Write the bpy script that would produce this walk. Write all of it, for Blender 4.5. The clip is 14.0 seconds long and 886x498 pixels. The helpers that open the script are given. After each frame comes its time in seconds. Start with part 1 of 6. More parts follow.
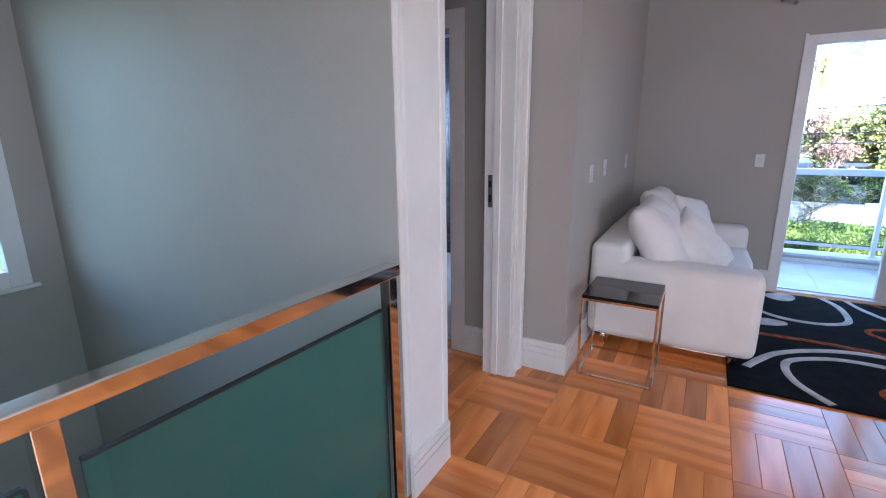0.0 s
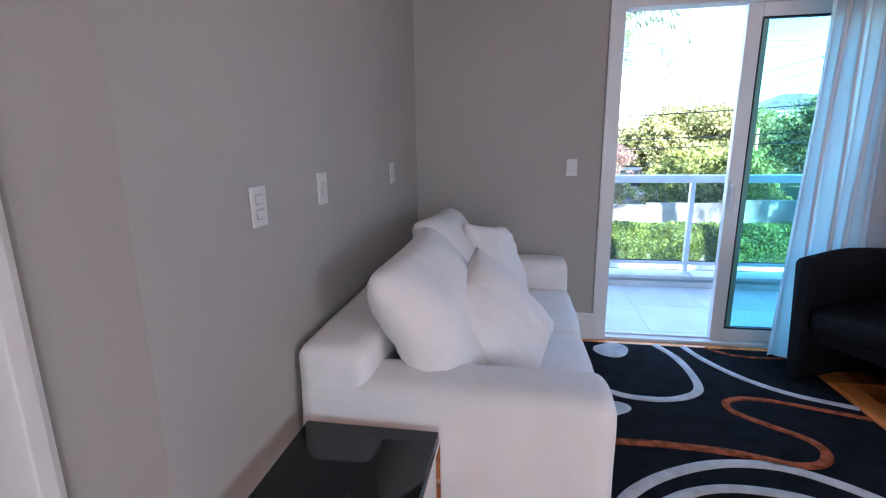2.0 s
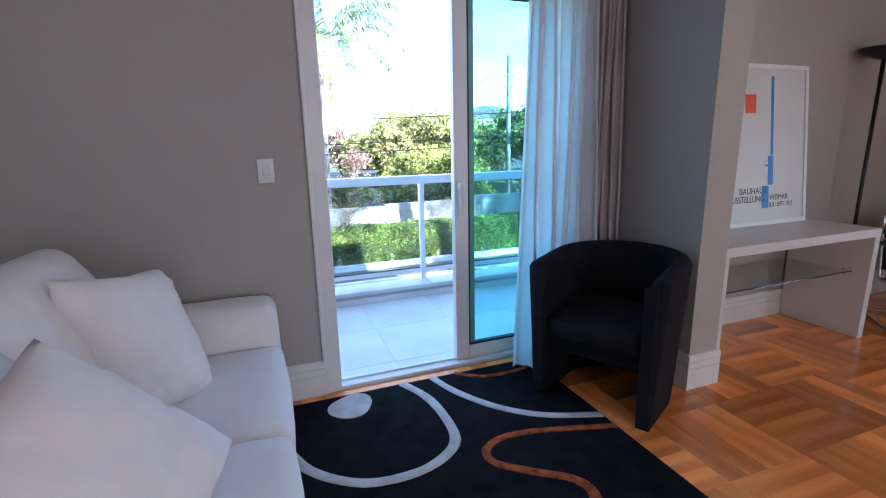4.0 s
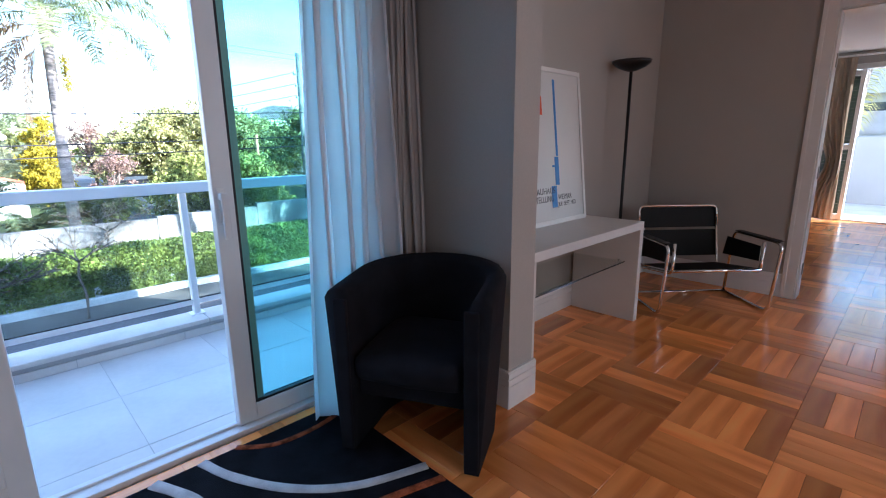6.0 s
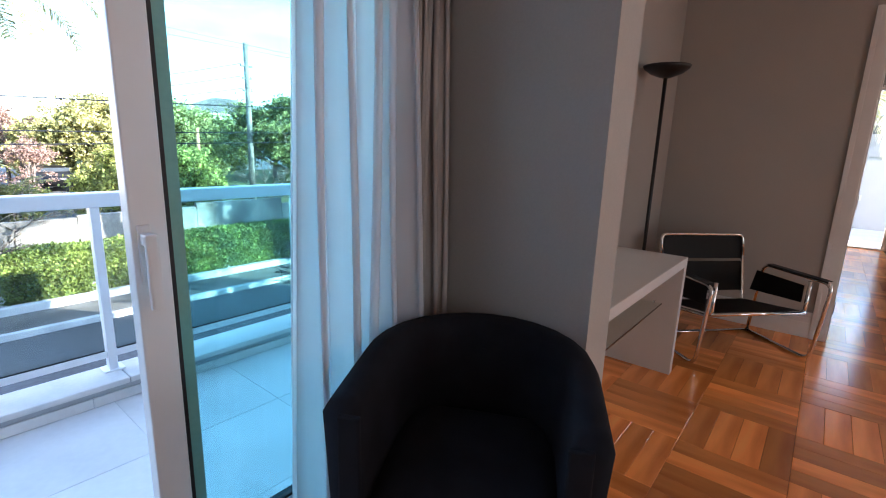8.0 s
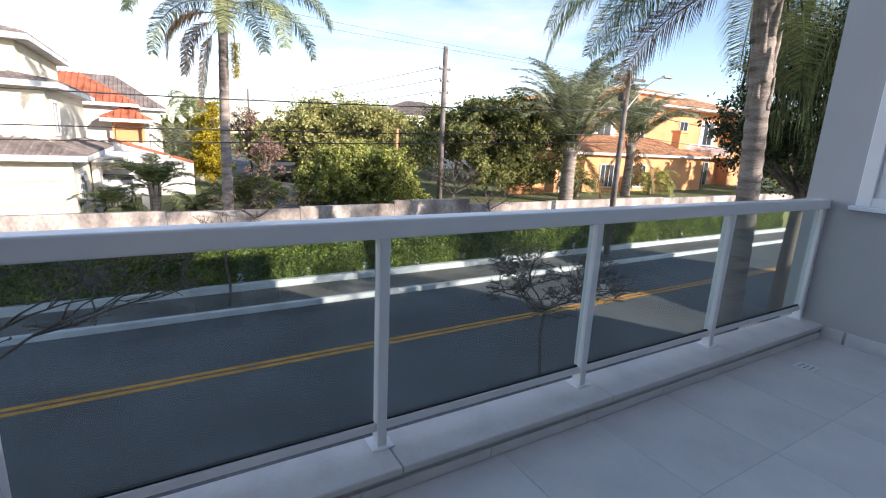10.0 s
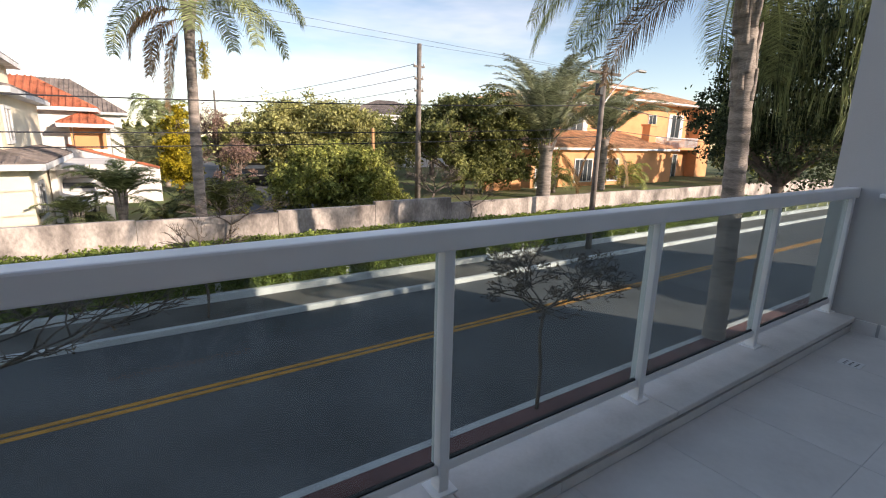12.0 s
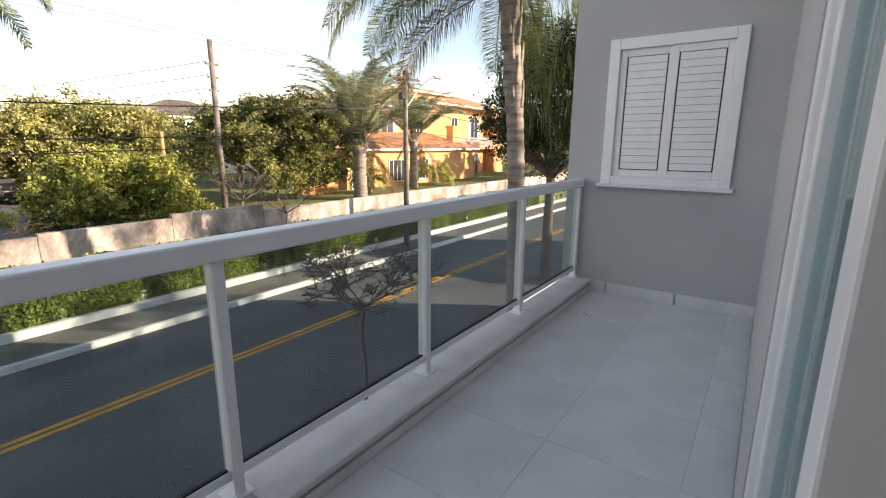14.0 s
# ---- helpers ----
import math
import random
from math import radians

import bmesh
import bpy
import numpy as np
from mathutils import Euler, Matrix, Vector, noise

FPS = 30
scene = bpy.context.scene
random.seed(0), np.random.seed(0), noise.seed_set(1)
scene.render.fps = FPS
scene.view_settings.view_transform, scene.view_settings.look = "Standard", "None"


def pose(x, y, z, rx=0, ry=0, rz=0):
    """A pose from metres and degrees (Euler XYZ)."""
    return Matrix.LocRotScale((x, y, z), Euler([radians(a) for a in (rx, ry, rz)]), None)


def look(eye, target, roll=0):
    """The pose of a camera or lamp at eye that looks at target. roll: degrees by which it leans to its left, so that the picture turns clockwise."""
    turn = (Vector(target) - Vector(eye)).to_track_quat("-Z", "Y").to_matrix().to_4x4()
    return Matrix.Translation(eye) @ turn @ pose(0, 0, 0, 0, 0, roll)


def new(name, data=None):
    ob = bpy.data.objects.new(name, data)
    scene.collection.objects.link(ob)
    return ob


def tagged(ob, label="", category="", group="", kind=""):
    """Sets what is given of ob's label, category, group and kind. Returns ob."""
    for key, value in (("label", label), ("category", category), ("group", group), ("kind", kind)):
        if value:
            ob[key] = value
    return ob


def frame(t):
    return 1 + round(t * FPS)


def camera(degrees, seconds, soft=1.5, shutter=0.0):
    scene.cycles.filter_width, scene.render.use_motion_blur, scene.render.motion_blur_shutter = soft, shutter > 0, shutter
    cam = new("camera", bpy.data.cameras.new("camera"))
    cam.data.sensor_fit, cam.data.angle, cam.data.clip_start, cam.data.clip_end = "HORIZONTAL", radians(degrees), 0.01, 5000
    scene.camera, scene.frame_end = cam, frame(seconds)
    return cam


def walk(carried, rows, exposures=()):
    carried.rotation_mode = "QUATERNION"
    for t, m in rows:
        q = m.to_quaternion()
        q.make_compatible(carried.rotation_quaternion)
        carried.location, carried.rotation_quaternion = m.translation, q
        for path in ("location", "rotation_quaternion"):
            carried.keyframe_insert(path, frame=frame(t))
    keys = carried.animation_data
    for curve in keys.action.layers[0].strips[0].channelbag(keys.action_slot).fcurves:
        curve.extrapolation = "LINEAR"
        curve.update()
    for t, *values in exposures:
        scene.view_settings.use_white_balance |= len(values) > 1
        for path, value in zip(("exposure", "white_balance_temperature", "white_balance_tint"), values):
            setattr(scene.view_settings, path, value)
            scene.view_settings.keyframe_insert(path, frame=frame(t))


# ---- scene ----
cam = camera(86.9, 14.0, soft=1.1)
PATH = [
    (0, (0.284, 0.112, 1.493), (-0.674, 1.801, 1.015), -0.6),
    (0.5, (0.244, 0.618, 1.493), (-0.464, 2.428, 1.019), -0.8),
    (1, (0.233, 1.13, 1.469), (-0.321, 2.997, 1.013), -1.1),
    (1.5, (0.295, 1.63, 1.439), (-0.134, 3.53, 0.984), -0.9),
    (2, (0.353, 2.053, 1.401), (0.022, 3.975, 0.958), -0.8),
    (2.5, (0.414, 2.397, 1.393), (0.284, 4.34, 0.939), -0.5),
    (3, (0.487, 2.619, 1.362), (0.686, 4.557, 0.909), -0.5),
    (3.5, (0.585, 2.783, 1.357), (1.053, 4.677, 0.913), -0.9),
    (4, (0.66, 2.911, 1.338), (1.347, 4.737, 0.898), -1.2),
    (6.5, (1.135, 3.387, 1.31), (2.594, 4.683, 0.873), -0.3),
    (7, (1.281, 3.456, 1.31), (2.799, 4.685, 0.878), 0.1),
    (7.5, (1.301, 3.684, 1.319), (2.849, 4.876, 0.892), 0.8),
    (8, (1.284, 4.09, 1.349), (2.801, 5.321, 0.923), 1.9),
    (8.5, (1.323, 4.374, 1.355), (2.664, 5.796, 0.931), 2.3),
    (9, (1.324, 4.763, 1.368), (2.499, 6.322, 0.934), 2.8),
    (11.5, (1.196, 5.778, 1.331), (2.124, 7.491, 0.876), 2.1),
    (12, (1.165, 5.802, 1.328), (2.254, 7.418, 0.877), 1.4),
    (12.5, (1.156, 5.77, 1.344), (2.419, 7.256, 0.901), 0.7),
    (13, (1.154, 5.722, 1.35), (2.567, 7.068, 0.911), 0.4),
    (13.5, (1.176, 5.634, 1.352), (2.701, 6.852, 0.915), 0.4),
    (14, (1.181, 5.523, 1.37), (2.789, 6.629, 0.936), 0.4),
]
walk(cam, [(t, look(eye, target, roll)) for t, eye, target, roll in PATH], exposures=[(0.0, 3.55, 4950, 11), (0.6, 3.5, 5000, 11), (1.5, 3.5, 5000, 11), (4.5, 3.25, 5050, 11), (6.5, 3.05, 5200, 13), (7.2, 3.45, 5650, 14), (7.9, 3.35, 5700, 14), (8.5, 2.75, 5750, 15), (9.0, 2.25, 6000, 16), (9.4, 1.9, 6150, 17), (10.3, 1.2, 6500, 18), (11.3, 0.9, 6800, 18), (12.5, 1.25, 7300, 18), (14.0, 1.6, 8000, 18)])

# ==== world, sun, exposure ====
SUN_TO = Vector((0.52, -0.85, 0.37)).normalized()
world = bpy.data.worlds.new("sky")
scene.world = world
world.use_nodes = True
wn, wl = world.node_tree.nodes, world.node_tree.links
sky = wn.new("ShaderNodeTexSky")
sky.sky_type, sky.sun_disc = "NISHITA", False
sky.sun_elevation = math.asin(SUN_TO.z)
sky.sun_rotation = math.atan2(SUN_TO.x, SUN_TO.y)
sky.air_density, sky.dust_density, sky.ozone_density = 1.0, 0.2, 1.5
w_co = wn.new("ShaderNodeTexCoord")
w_map = wn.new("ShaderNodeMapping")
w_map.inputs["Scale"].default_value = (1.0, 1.0, 4.5)
w_noise = wn.new("ShaderNodeTexNoise")
w_noise.inputs["Scale"].default_value, w_noise.inputs["Detail"].default_value = 1.7, 5.0
w_noise.inputs["Roughness"].default_value = 0.55
w_ramp = wn.new("ShaderNodeValToRGB")
w_ramp.color_ramp.elements[0].position, w_ramp.color_ramp.elements[1].position = 0.47, 0.76
w_ramp.color_ramp.elements[1].color = (0.75, 0.75, 0.75, 1)
w_mix = wn.new("ShaderNodeMixRGB")
w_mix.inputs[2].default_value = (5.8, 6.0, 6.3, 1)
wl.new(w_co.outputs["Generated"], w_map.inputs["Vector"])
wl.new(w_map.outputs["Vector"], w_noise.inputs["Vector"])
wl.new(w_noise.outputs["Fac"], w_ramp.inputs["Fac"])
wl.new(w_ramp.outputs["Color"], w_mix.inputs[0])
wl.new(sky.outputs["Color"], w_mix.inputs[1])
wl.new(w_mix.outputs["Color"], wn["Background"].inputs["Color"])
wn["Background"].inputs["Strength"].default_value = 0.105

sun = new("sun", bpy.data.lights.new("sun", "SUN"))
sun.data.energy, sun.data.angle, sun.data.color = 3.6, radians(0.53), (1.0, 0.91, 0.78)
sun.matrix_world = look((0, 0, 30), Vector((0, 0, 30)) - SUN_TO)


def window_light(name, eye, target, w, h, watts, colour):
    """An area lamp in a wall opening, standing in for sky light."""
    ob = new(name, bpy.data.lights.new(name, "AREA"))
    ob.data.shape, ob.data.size, ob.data.size_y, ob.data.energy, ob.data.color = "RECTANGLE", w, h, watts, colour
    ob.matrix_world = look(eye, target)


# unseen window behind the landing, inferred from the sofa's lit south side
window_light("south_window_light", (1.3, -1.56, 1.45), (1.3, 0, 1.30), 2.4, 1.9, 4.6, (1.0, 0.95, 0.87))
# fill lamp in an unseen, added opening, to brighten the sofa side
window_light("east_window_light", (5.78, 0.1, 1.4), (0, 1.4, 0.9), 1.8, 1.7, 6.5, (1.0, 0.95, 0.88))
window_light("stair_window_light", (-3.62, 0.45, 1.45), (0, 0.45, 1.1), 1.5, 1.5, 0.45, (0.50, 0.80, 1.0))
# unseen window, added to give the bathroom its bluish light
window_light("bath_window_light", (-3.05, 4.4, 1.6), (-1.0, 4.2, 1.2), 0.8, 0.9, 2.2, (0.72, 0.84, 1.0))
# fill lamp added out of view to brighten the bedroom
window_light("bedroom_window_light", (8.5, 1.43, 1.5), (8.5, 4, 0.9), 2.0, 1.4, 1.0, (1.0, 0.97, 0.92))

# ==== materials ====
def mat(name, rgb, rough=0.6, metal=0.0, var=0.12, scale=3.0, fine=60.0, bump=0.15, depth=0.002, spec=0.5, rnd=0.0, tint=None, stretch=(1, 1, 1), sheen=0.0, glow=None):
    """Colour with broad stains, fine grain and relief; rnd varies it from object to object; tint is a second colour for the stains."""
    m = bpy.data.materials.new(name)
    m.use_nodes = True
    n, k = m.node_tree.nodes, m.node_tree.links
    b = n["Principled BSDF"]
    b.inputs["Roughness"].default_value, b.inputs["Metallic"].default_value = rough, metal
    b.inputs["Specular IOR Level"].default_value = spec
    if sheen:
        b.inputs["Sheen Weight"].default_value = sheen
    co, mp = n.new("ShaderNodeTexCoord"), n.new("ShaderNodeMapping")
    mp.inputs["Scale"].default_value = stretch
    k.new(co.outputs["Object"], mp.inputs["Vector"])
    big, small = n.new("ShaderNodeTexNoise"), n.new("ShaderNodeTexNoise")
    big.inputs["Scale"].default_value, big.inputs["Detail"].default_value = scale, 6.0
    small.inputs["Scale"].default_value, small.inputs["Detail"].default_value = fine, 3.0
    for t in (big, small):
        k.new(mp.outputs["Vector"], t.inputs["Vector"])
    two = tint or tuple(c * (1 - 2 * var) for c in rgb)
    mix = n.new("ShaderNodeMixRGB")
    mix.inputs[1].default_value = (*[min(1, c * (1 + var * 0.5)) for c in rgb], 1)
    mix.inputs[2].default_value = (*two, 1)
    ramp = n.new("ShaderNodeValToRGB")
    ramp.color_ramp.elements[0].position, ramp.color_ramp.elements[1].position = 0.38, 0.68
    k.new(big.outputs["Fac"], ramp.inputs["Fac"])
    k.new(ramp.outputs["Color"], mix.inputs[0])
    out = mix.outputs["Color"]
    grain = n.new("ShaderNodeMixRGB")
    grain.blend_type, grain.inputs[0].default_value = "OVERLAY", min(1.0, var * 2.2)
    k.new(out, grain.inputs[1])
    k.new(small.outputs["Fac"], grain.inputs[2])
    out = grain.outputs["Color"]
    if rnd:
        info, hsv, mul = n.new("ShaderNodeObjectInfo"), n.new("ShaderNodeHueSaturation"), n.new("ShaderNodeMath")
        mul.operation = "MULTIPLY_ADD"
        mul.inputs[1].default_value, mul.inputs[2].default_value = 2 * rnd, 1 - rnd
        k.new(info.outputs["Random"], mul.inputs[0])
        k.new(mul.outputs[0], hsv.inputs["Value"])
        k.new(out, hsv.inputs["Color"])
        out = hsv.outputs["Color"]
    k.new(out, b.inputs["Base Color"])
    if bump:
        bp = n.new("ShaderNodeBump")
        bp.inputs["Strength"].default_value, bp.inputs["Distance"].default_value = bump, depth
        k.new(small.outputs["Fac"], bp.inputs["Height"])
        k.new(bp.outputs["Normal"], b.inputs["Normal"])
    if glow:
        b.inputs["Emission Color"].default_value, b.inputs["Emission Strength"].default_value = (*glow[0], 1), glow[1]
    return m


def glass(name, tint, gloss_rough=0.02, haze=None):
    """A thin pane: tinted see-through, with a mirror sheen that grows at grazing angles."""
    m = bpy.data.materials.new(name)
    m.use_nodes = True
    n, k = m.node_tree.nodes, m.node_tree.links
    n.remove(n["Principled BSDF"])
    see, shine, mix, fr = n.new("ShaderNodeBsdfTransparent"), n.new("ShaderNodeBsdfGlossy"), n.new("ShaderNodeMixShader"), n.new("ShaderNodeLayerWeight")
    power, lift = n.new("ShaderNodeMath"), n.new("ShaderNodeMath")
    power.operation, power.inputs[1].default_value = "POWER", 4.0
    lift.operation, lift.inputs[1].default_value, lift.inputs[2].default_value = "MULTIPLY_ADD", 0.75, 0.022
    see.inputs["Color"].default_value = (*tint, 1)
    shine.inputs["Roughness"].default_value = gloss_rough
    fr.inputs["Blend"].default_value = 0.5
    k.new(fr.outputs["Facing"], power.inputs[0])
    k.new(power.outputs[0], lift.inputs[0])
    k.new(lift.outputs[0], mix.inputs[0])
    body = see
    if haze:
        body, milk = n.new("ShaderNodeMixShader"), n.new("ShaderNodeBsdfDiffuse")
        body.inputs[0].default_value, milk.inputs["Color"].default_value = haze[0], (*haze[1], 1)
        k.new(see.outputs[0], body.inputs[1])
        k.new(milk.outputs[0], body.inputs[2])
    k.new(body.outputs[0], mix.inputs[1])
    k.new(shine.outputs[0], mix.inputs[2])
    k.new(mix.outputs[0], n["Material Output"].inputs["Surface"])
    return m


def cloth(name, rgb, see=0.4, var=0.08):
    """Thin woven cloth that lets part of the light through."""
    m = mat(name, rgb, 0.9, var=var, scale=2, fine=300, bump=0.1, depth=0.001)
    n, k = m.node_tree.nodes, m.node_tree.links
    thin, mix = n.new("ShaderNodeBsdfTranslucent"), n.new("ShaderNodeMixShader")
    thin.inputs["Color"].default_value = (*rgb, 1)
    mix.inputs[0].default_value = see
    k.new(n["Principled BSDF"].outputs[0], mix.inputs[1])
    k.new(thin.outputs[0], mix.inputs[2])
    k.new(mix.outputs[0], n["Material Output"].inputs["Surface"])
    return m


M_WALL = mat("warm_grey_paint", (0.425, 0.402, 0.368), 0.55, var=0.03, scale=1.2, fine=140, bump=0.12, depth=0.001, spec=0.3)
M_WALL_OUT = mat("grey_render", (0.46, 0.46, 0.46), 0.8, var=0.05, scale=0.8, fine=160, bump=0.3, depth=0.002)
M_CEIL = mat("ceiling_white", (0.80, 0.79, 0.77), 0.8, var=0.02, scale=1, fine=100, bump=0.05)
M_TRIM = mat("white_lacquer", (0.78, 0.77, 0.75), 0.35, var=0.03, scale=4, fine=40, bump=0.03)
M_ALU = mat("white_powder_coat", (0.80, 0.80, 0.80), 0.32, var=0.02, scale=5, fine=90, bump=0.03)
M_CHROME = mat("chrome", (0.78, 0.76, 0.73), 0.07, 1.0, var=0.02, scale=3, fine=30, bump=0.0)
M_STEEL = mat("dull_steel", (0.35, 0.33, 0.31), 0.35, 1.0, var=0.1, scale=8, fine=80, bump=0.05)
# black of gaskets, also used as painted shade in gaps, holes and slots
M_GASKET_SHADE = mat("black_gasket", (0.012, 0.012, 0.013), 0.6, var=0.1, fine=100)
M_SLATE = mat("dark_mosaic_tile", (0.10, 0.12, 0.14), 0.2, var=0.25, scale=9, fine=50, bump=0.1, rnd=0.4)
M_GROUT = mat("pale_grout", (0.60, 0.59, 0.58), 0.9, var=0.1, scale=6, fine=120)
M_TILE_W = mat("pale_porcelain", (0.72, 0.695, 0.67), 0.36, var=0.06, scale=2.2, fine=30, bump=0.02, rnd=0.02)
M_GROUT2 = mat("warm_pale_grout", (0.66, 0.65, 0.63), 0.9, var=0.1, scale=6, fine=120)
M_STONE = mat("pale_coping_stone", (0.66, 0.63, 0.60), 0.5, var=0.06, scale=5, fine=60, bump=0.15)
M_WOOD = mat("parquet_plank", (0.92, 0.355, 0.088), 0.17, var=0.05, scale=1.6, fine=7, bump=0.02, depth=0.0005, rnd=0.38, tint=(0.64, 0.20, 0.044), stretch=(7, 0.8, 1), spec=0.75)
M_WOOD_B = mat("parquet_plank_cross", (0.92, 0.355, 0.088), 0.17, var=0.05, scale=1.6, fine=7, bump=0.02, depth=0.0005, rnd=0.38, tint=(0.64, 0.20, 0.044), stretch=(0.8, 7, 1), spec=0.75)
M_SUB = mat("dark_subfloor", (0.06, 0.03, 0.015), 0.8, var=0.2)
M_SOFA = mat("white_cotton_cover", (0.86, 0.825, 0.80), 0.95, var=0.03, scale=5, fine=420, bump=0.25, depth=0.001, sheen=0.2)
M_PILLOW = mat("white_pillow_cotton", (0.88, 0.835, 0.81), 0.95, var=0.03, scale=6, fine=14, bump=0.16, depth=0.012, sheen=0.2)
M_BLACKFAB = mat("black_wool_fabric", (0.012, 0.012, 0.016), 0.95, var=0.15, scale=9, fine=500, bump=0.4, depth=0.001, spec=0.2)
M_RUG = mat("black_rug_pile", (0.009, 0.009, 0.012), 1.0, var=0.3, scale=10, fine=260, bump=0.9, depth=0.004, spec=0.1)
M_RUG_W = mat("white_rug_pile", (0.60, 0.57, 0.55), 1.0, var=0.12, scale=12, fine=240, bump=0.9, depth=0.004, spec=0.1)
M_RUG_O = mat("rust_rug_pile", (0.36, 0.095, 0.035), 1.0, var=0.35, scale=26, fine=160, bump=1.0, depth=0.006, spec=0.1)
M_BLKGLASS = mat("black_glass_top", (0.006, 0.006, 0.007), 0.06, var=0.02, bump=0)
M_BLKLEATHER = mat("black_saddle_leather", (0.008, 0.008, 0.008), 0.55, var=0.15, scale=8, fine=120, bump=0.25, depth=0.001)
M_BLKMETAL = mat("black_metal", (0.010, 0.010, 0.010), 0.35, var=0.1, fine=80, bump=0.02)
M_DESK = mat("white_satin_lacquer", (0.70, 0.685, 0.66), 0.3, var=0.02, scale=3, fine=40, bump=0.02)
M_PAPER = mat("poster_paper", (0.66, 0.655, 0.64), 0.45, var=0.02, scale=2, fine=80, bump=0.02)
M_INK_O = mat("orange_ink", (0.75, 0.10, 0.025), 0.5, var=0.03)
M_INK_B = mat("blue_ink", (0.045, 0.22, 0.60), 0.5, var=0.03)
M_INK_K = mat("black_ink", (0.015, 0.015, 0.015), 0.5, var=0.03)
M_PLATE = mat("white_switch_plastic", (0.66, 0.65, 0.62), 0.3, var=0.02, bump=0)
M_SHEER = cloth("white_sheer_voile", (0.90, 0.89, 0.91), 0.5)
M_DRAPE = cloth("pale_grey_drape", (0.50, 0.465, 0.44), 0.12, var=0.1)
M_DRAPE_B = cloth("beige_drape", (0.42, 0.33, 0.24), 0.15, var=0.1)
M_DARKWOOD = mat("dark_brown_veneer", (0.055, 0.035, 0.025), 0.4, var=0.2, scale=3, fine=40, stretch=(1, 8, 1))
M_GREENSLAT = mat("dark_green_louvre", (0.05, 0.085, 0.06), 0.45, var=0.1)
G_DOOR = glass("tinted_door_glass", (0.61, 0.885, 0.91))
G_RAIL = glass("smoked_rail_glass", (0.80, 0.86, 0.855), haze=(0.02, (0.62, 0.68, 0.68)))
G_STAIR = glass("green_stair_glass", (0.40, 0.66, 0.60), haze=(0.20, (0.15, 0.33, 0.30)))
G_CLEAR = glass("clear_glass", (0.93, 0.96, 0.95))
G_EDGE = mat("green_glass_edge", (0.20, 0.43, 0.38), 0.15, var=0.05, bump=0)
M_ROAD = mat("asphalt", (0.110, 0.111, 0.114), 0.85, var=0.20, scale=0.35, fine=12, bump=0.04, depth=0.004)
M_YELLOW = mat("worn_yellow_road_paint", (0.64, 0.29, 0.03), 0.7, var=0.18, scale=3, fine=40, bump=0.3)
M_KERB = mat("white_painted_kerb", (0.66, 0.66, 0.66), 0.8, var=0.12, scale=1.5, fine=30, bump=0.3)
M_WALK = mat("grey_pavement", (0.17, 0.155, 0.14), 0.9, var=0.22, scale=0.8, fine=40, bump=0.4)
M_REDWALK = mat("red_brown_paving", (0.19, 0.085, 0.08), 0.9, var=0.18, scale=1.5, fine=40, bump=0.4)
M_GRASS = mat("grass", (0.085, 0.12, 0.03), 1.0, var=0.3, scale=0.6, fine=30, bump=0.8, depth=0.02, tint=(0.13, 0.11, 0.05))
M_WALLOLD = mat("weathered_white_wall", (0.46, 0.40, 0.36), 0.95, var=0.25, scale=1.3, fine=16, bump=0.5, depth=0.01, tint=(0.13, 0.11, 0.10), stretch=(1, 1, 0.55))
M_BARK = mat("palm_bark", (0.31, 0.26, 0.225), 0.95, var=0.25, scale=2, fine=14, bump=0.7, depth=0.02, stretch=(1, 1, 4))
M_BARK2 = mat("grey_bark", (0.17, 0.135, 0.11), 0.95, var=0.25, scale=4, fine=30, bump=0.6, depth=0.01)
M_POLE = mat("weathered_pole", (0.20, 0.17, 0.15), 0.9, var=0.25, scale=3, fine=30, bump=0.4)
M_POLE2 = mat("orange_wood_post", (0.55, 0.28, 0.13), 0.9, var=0.2, scale=3, fine=30, bump=0.4)
M_WIRE = mat("black_cable", (0.03, 0.03, 0.035), 0.7, var=0.1)
M_CREAM = mat("cream_render", (0.80, 0.72, 0.56), 0.9, var=0.05, scale=0.8, fine=40, bump=0.2)
M_WHITEHOUSE = mat("white_render", (0.74, 0.70, 0.66), 0.9, var=0.06, scale=0.8, fine=40, bump=0.2)
M_ORANGE = mat("orange_render", (0.72, 0.35, 0.16), 0.9, var=0.08, scale=0.8, fine=40, bump=0.2)
M_ROOF_R = mat("red_clay_tile", (0.46, 0.14, 0.07), 0.85, var=0.25, scale=2, fine=20, bump=0.5, depth=0.02)
M_ROOF_O = mat("pale_clay_tile", (0.64, 0.37, 0.21), 0.85, var=0.25, scale=2, fine=20, bump=0.5, depth=0.02)
M_ROOF_G = mat("grey_brown_tile", (0.22, 0.18, 0.16), 0.9, var=0.25, scale=2, fine=20, bump=0.5, depth=0.02)
M_PANE = mat("dark_window_pane", (0.05, 0.06, 0.07), 0.06, var=0.1, bump=0)
M_CARW = mat("white_car_paint", (0.75, 0.75, 0.76), 0.15, var=0.02, bump=0)
M_RUBBER = mat("black_rubber", (0.02, 0.02, 0.02), 0.8, var=0.1)


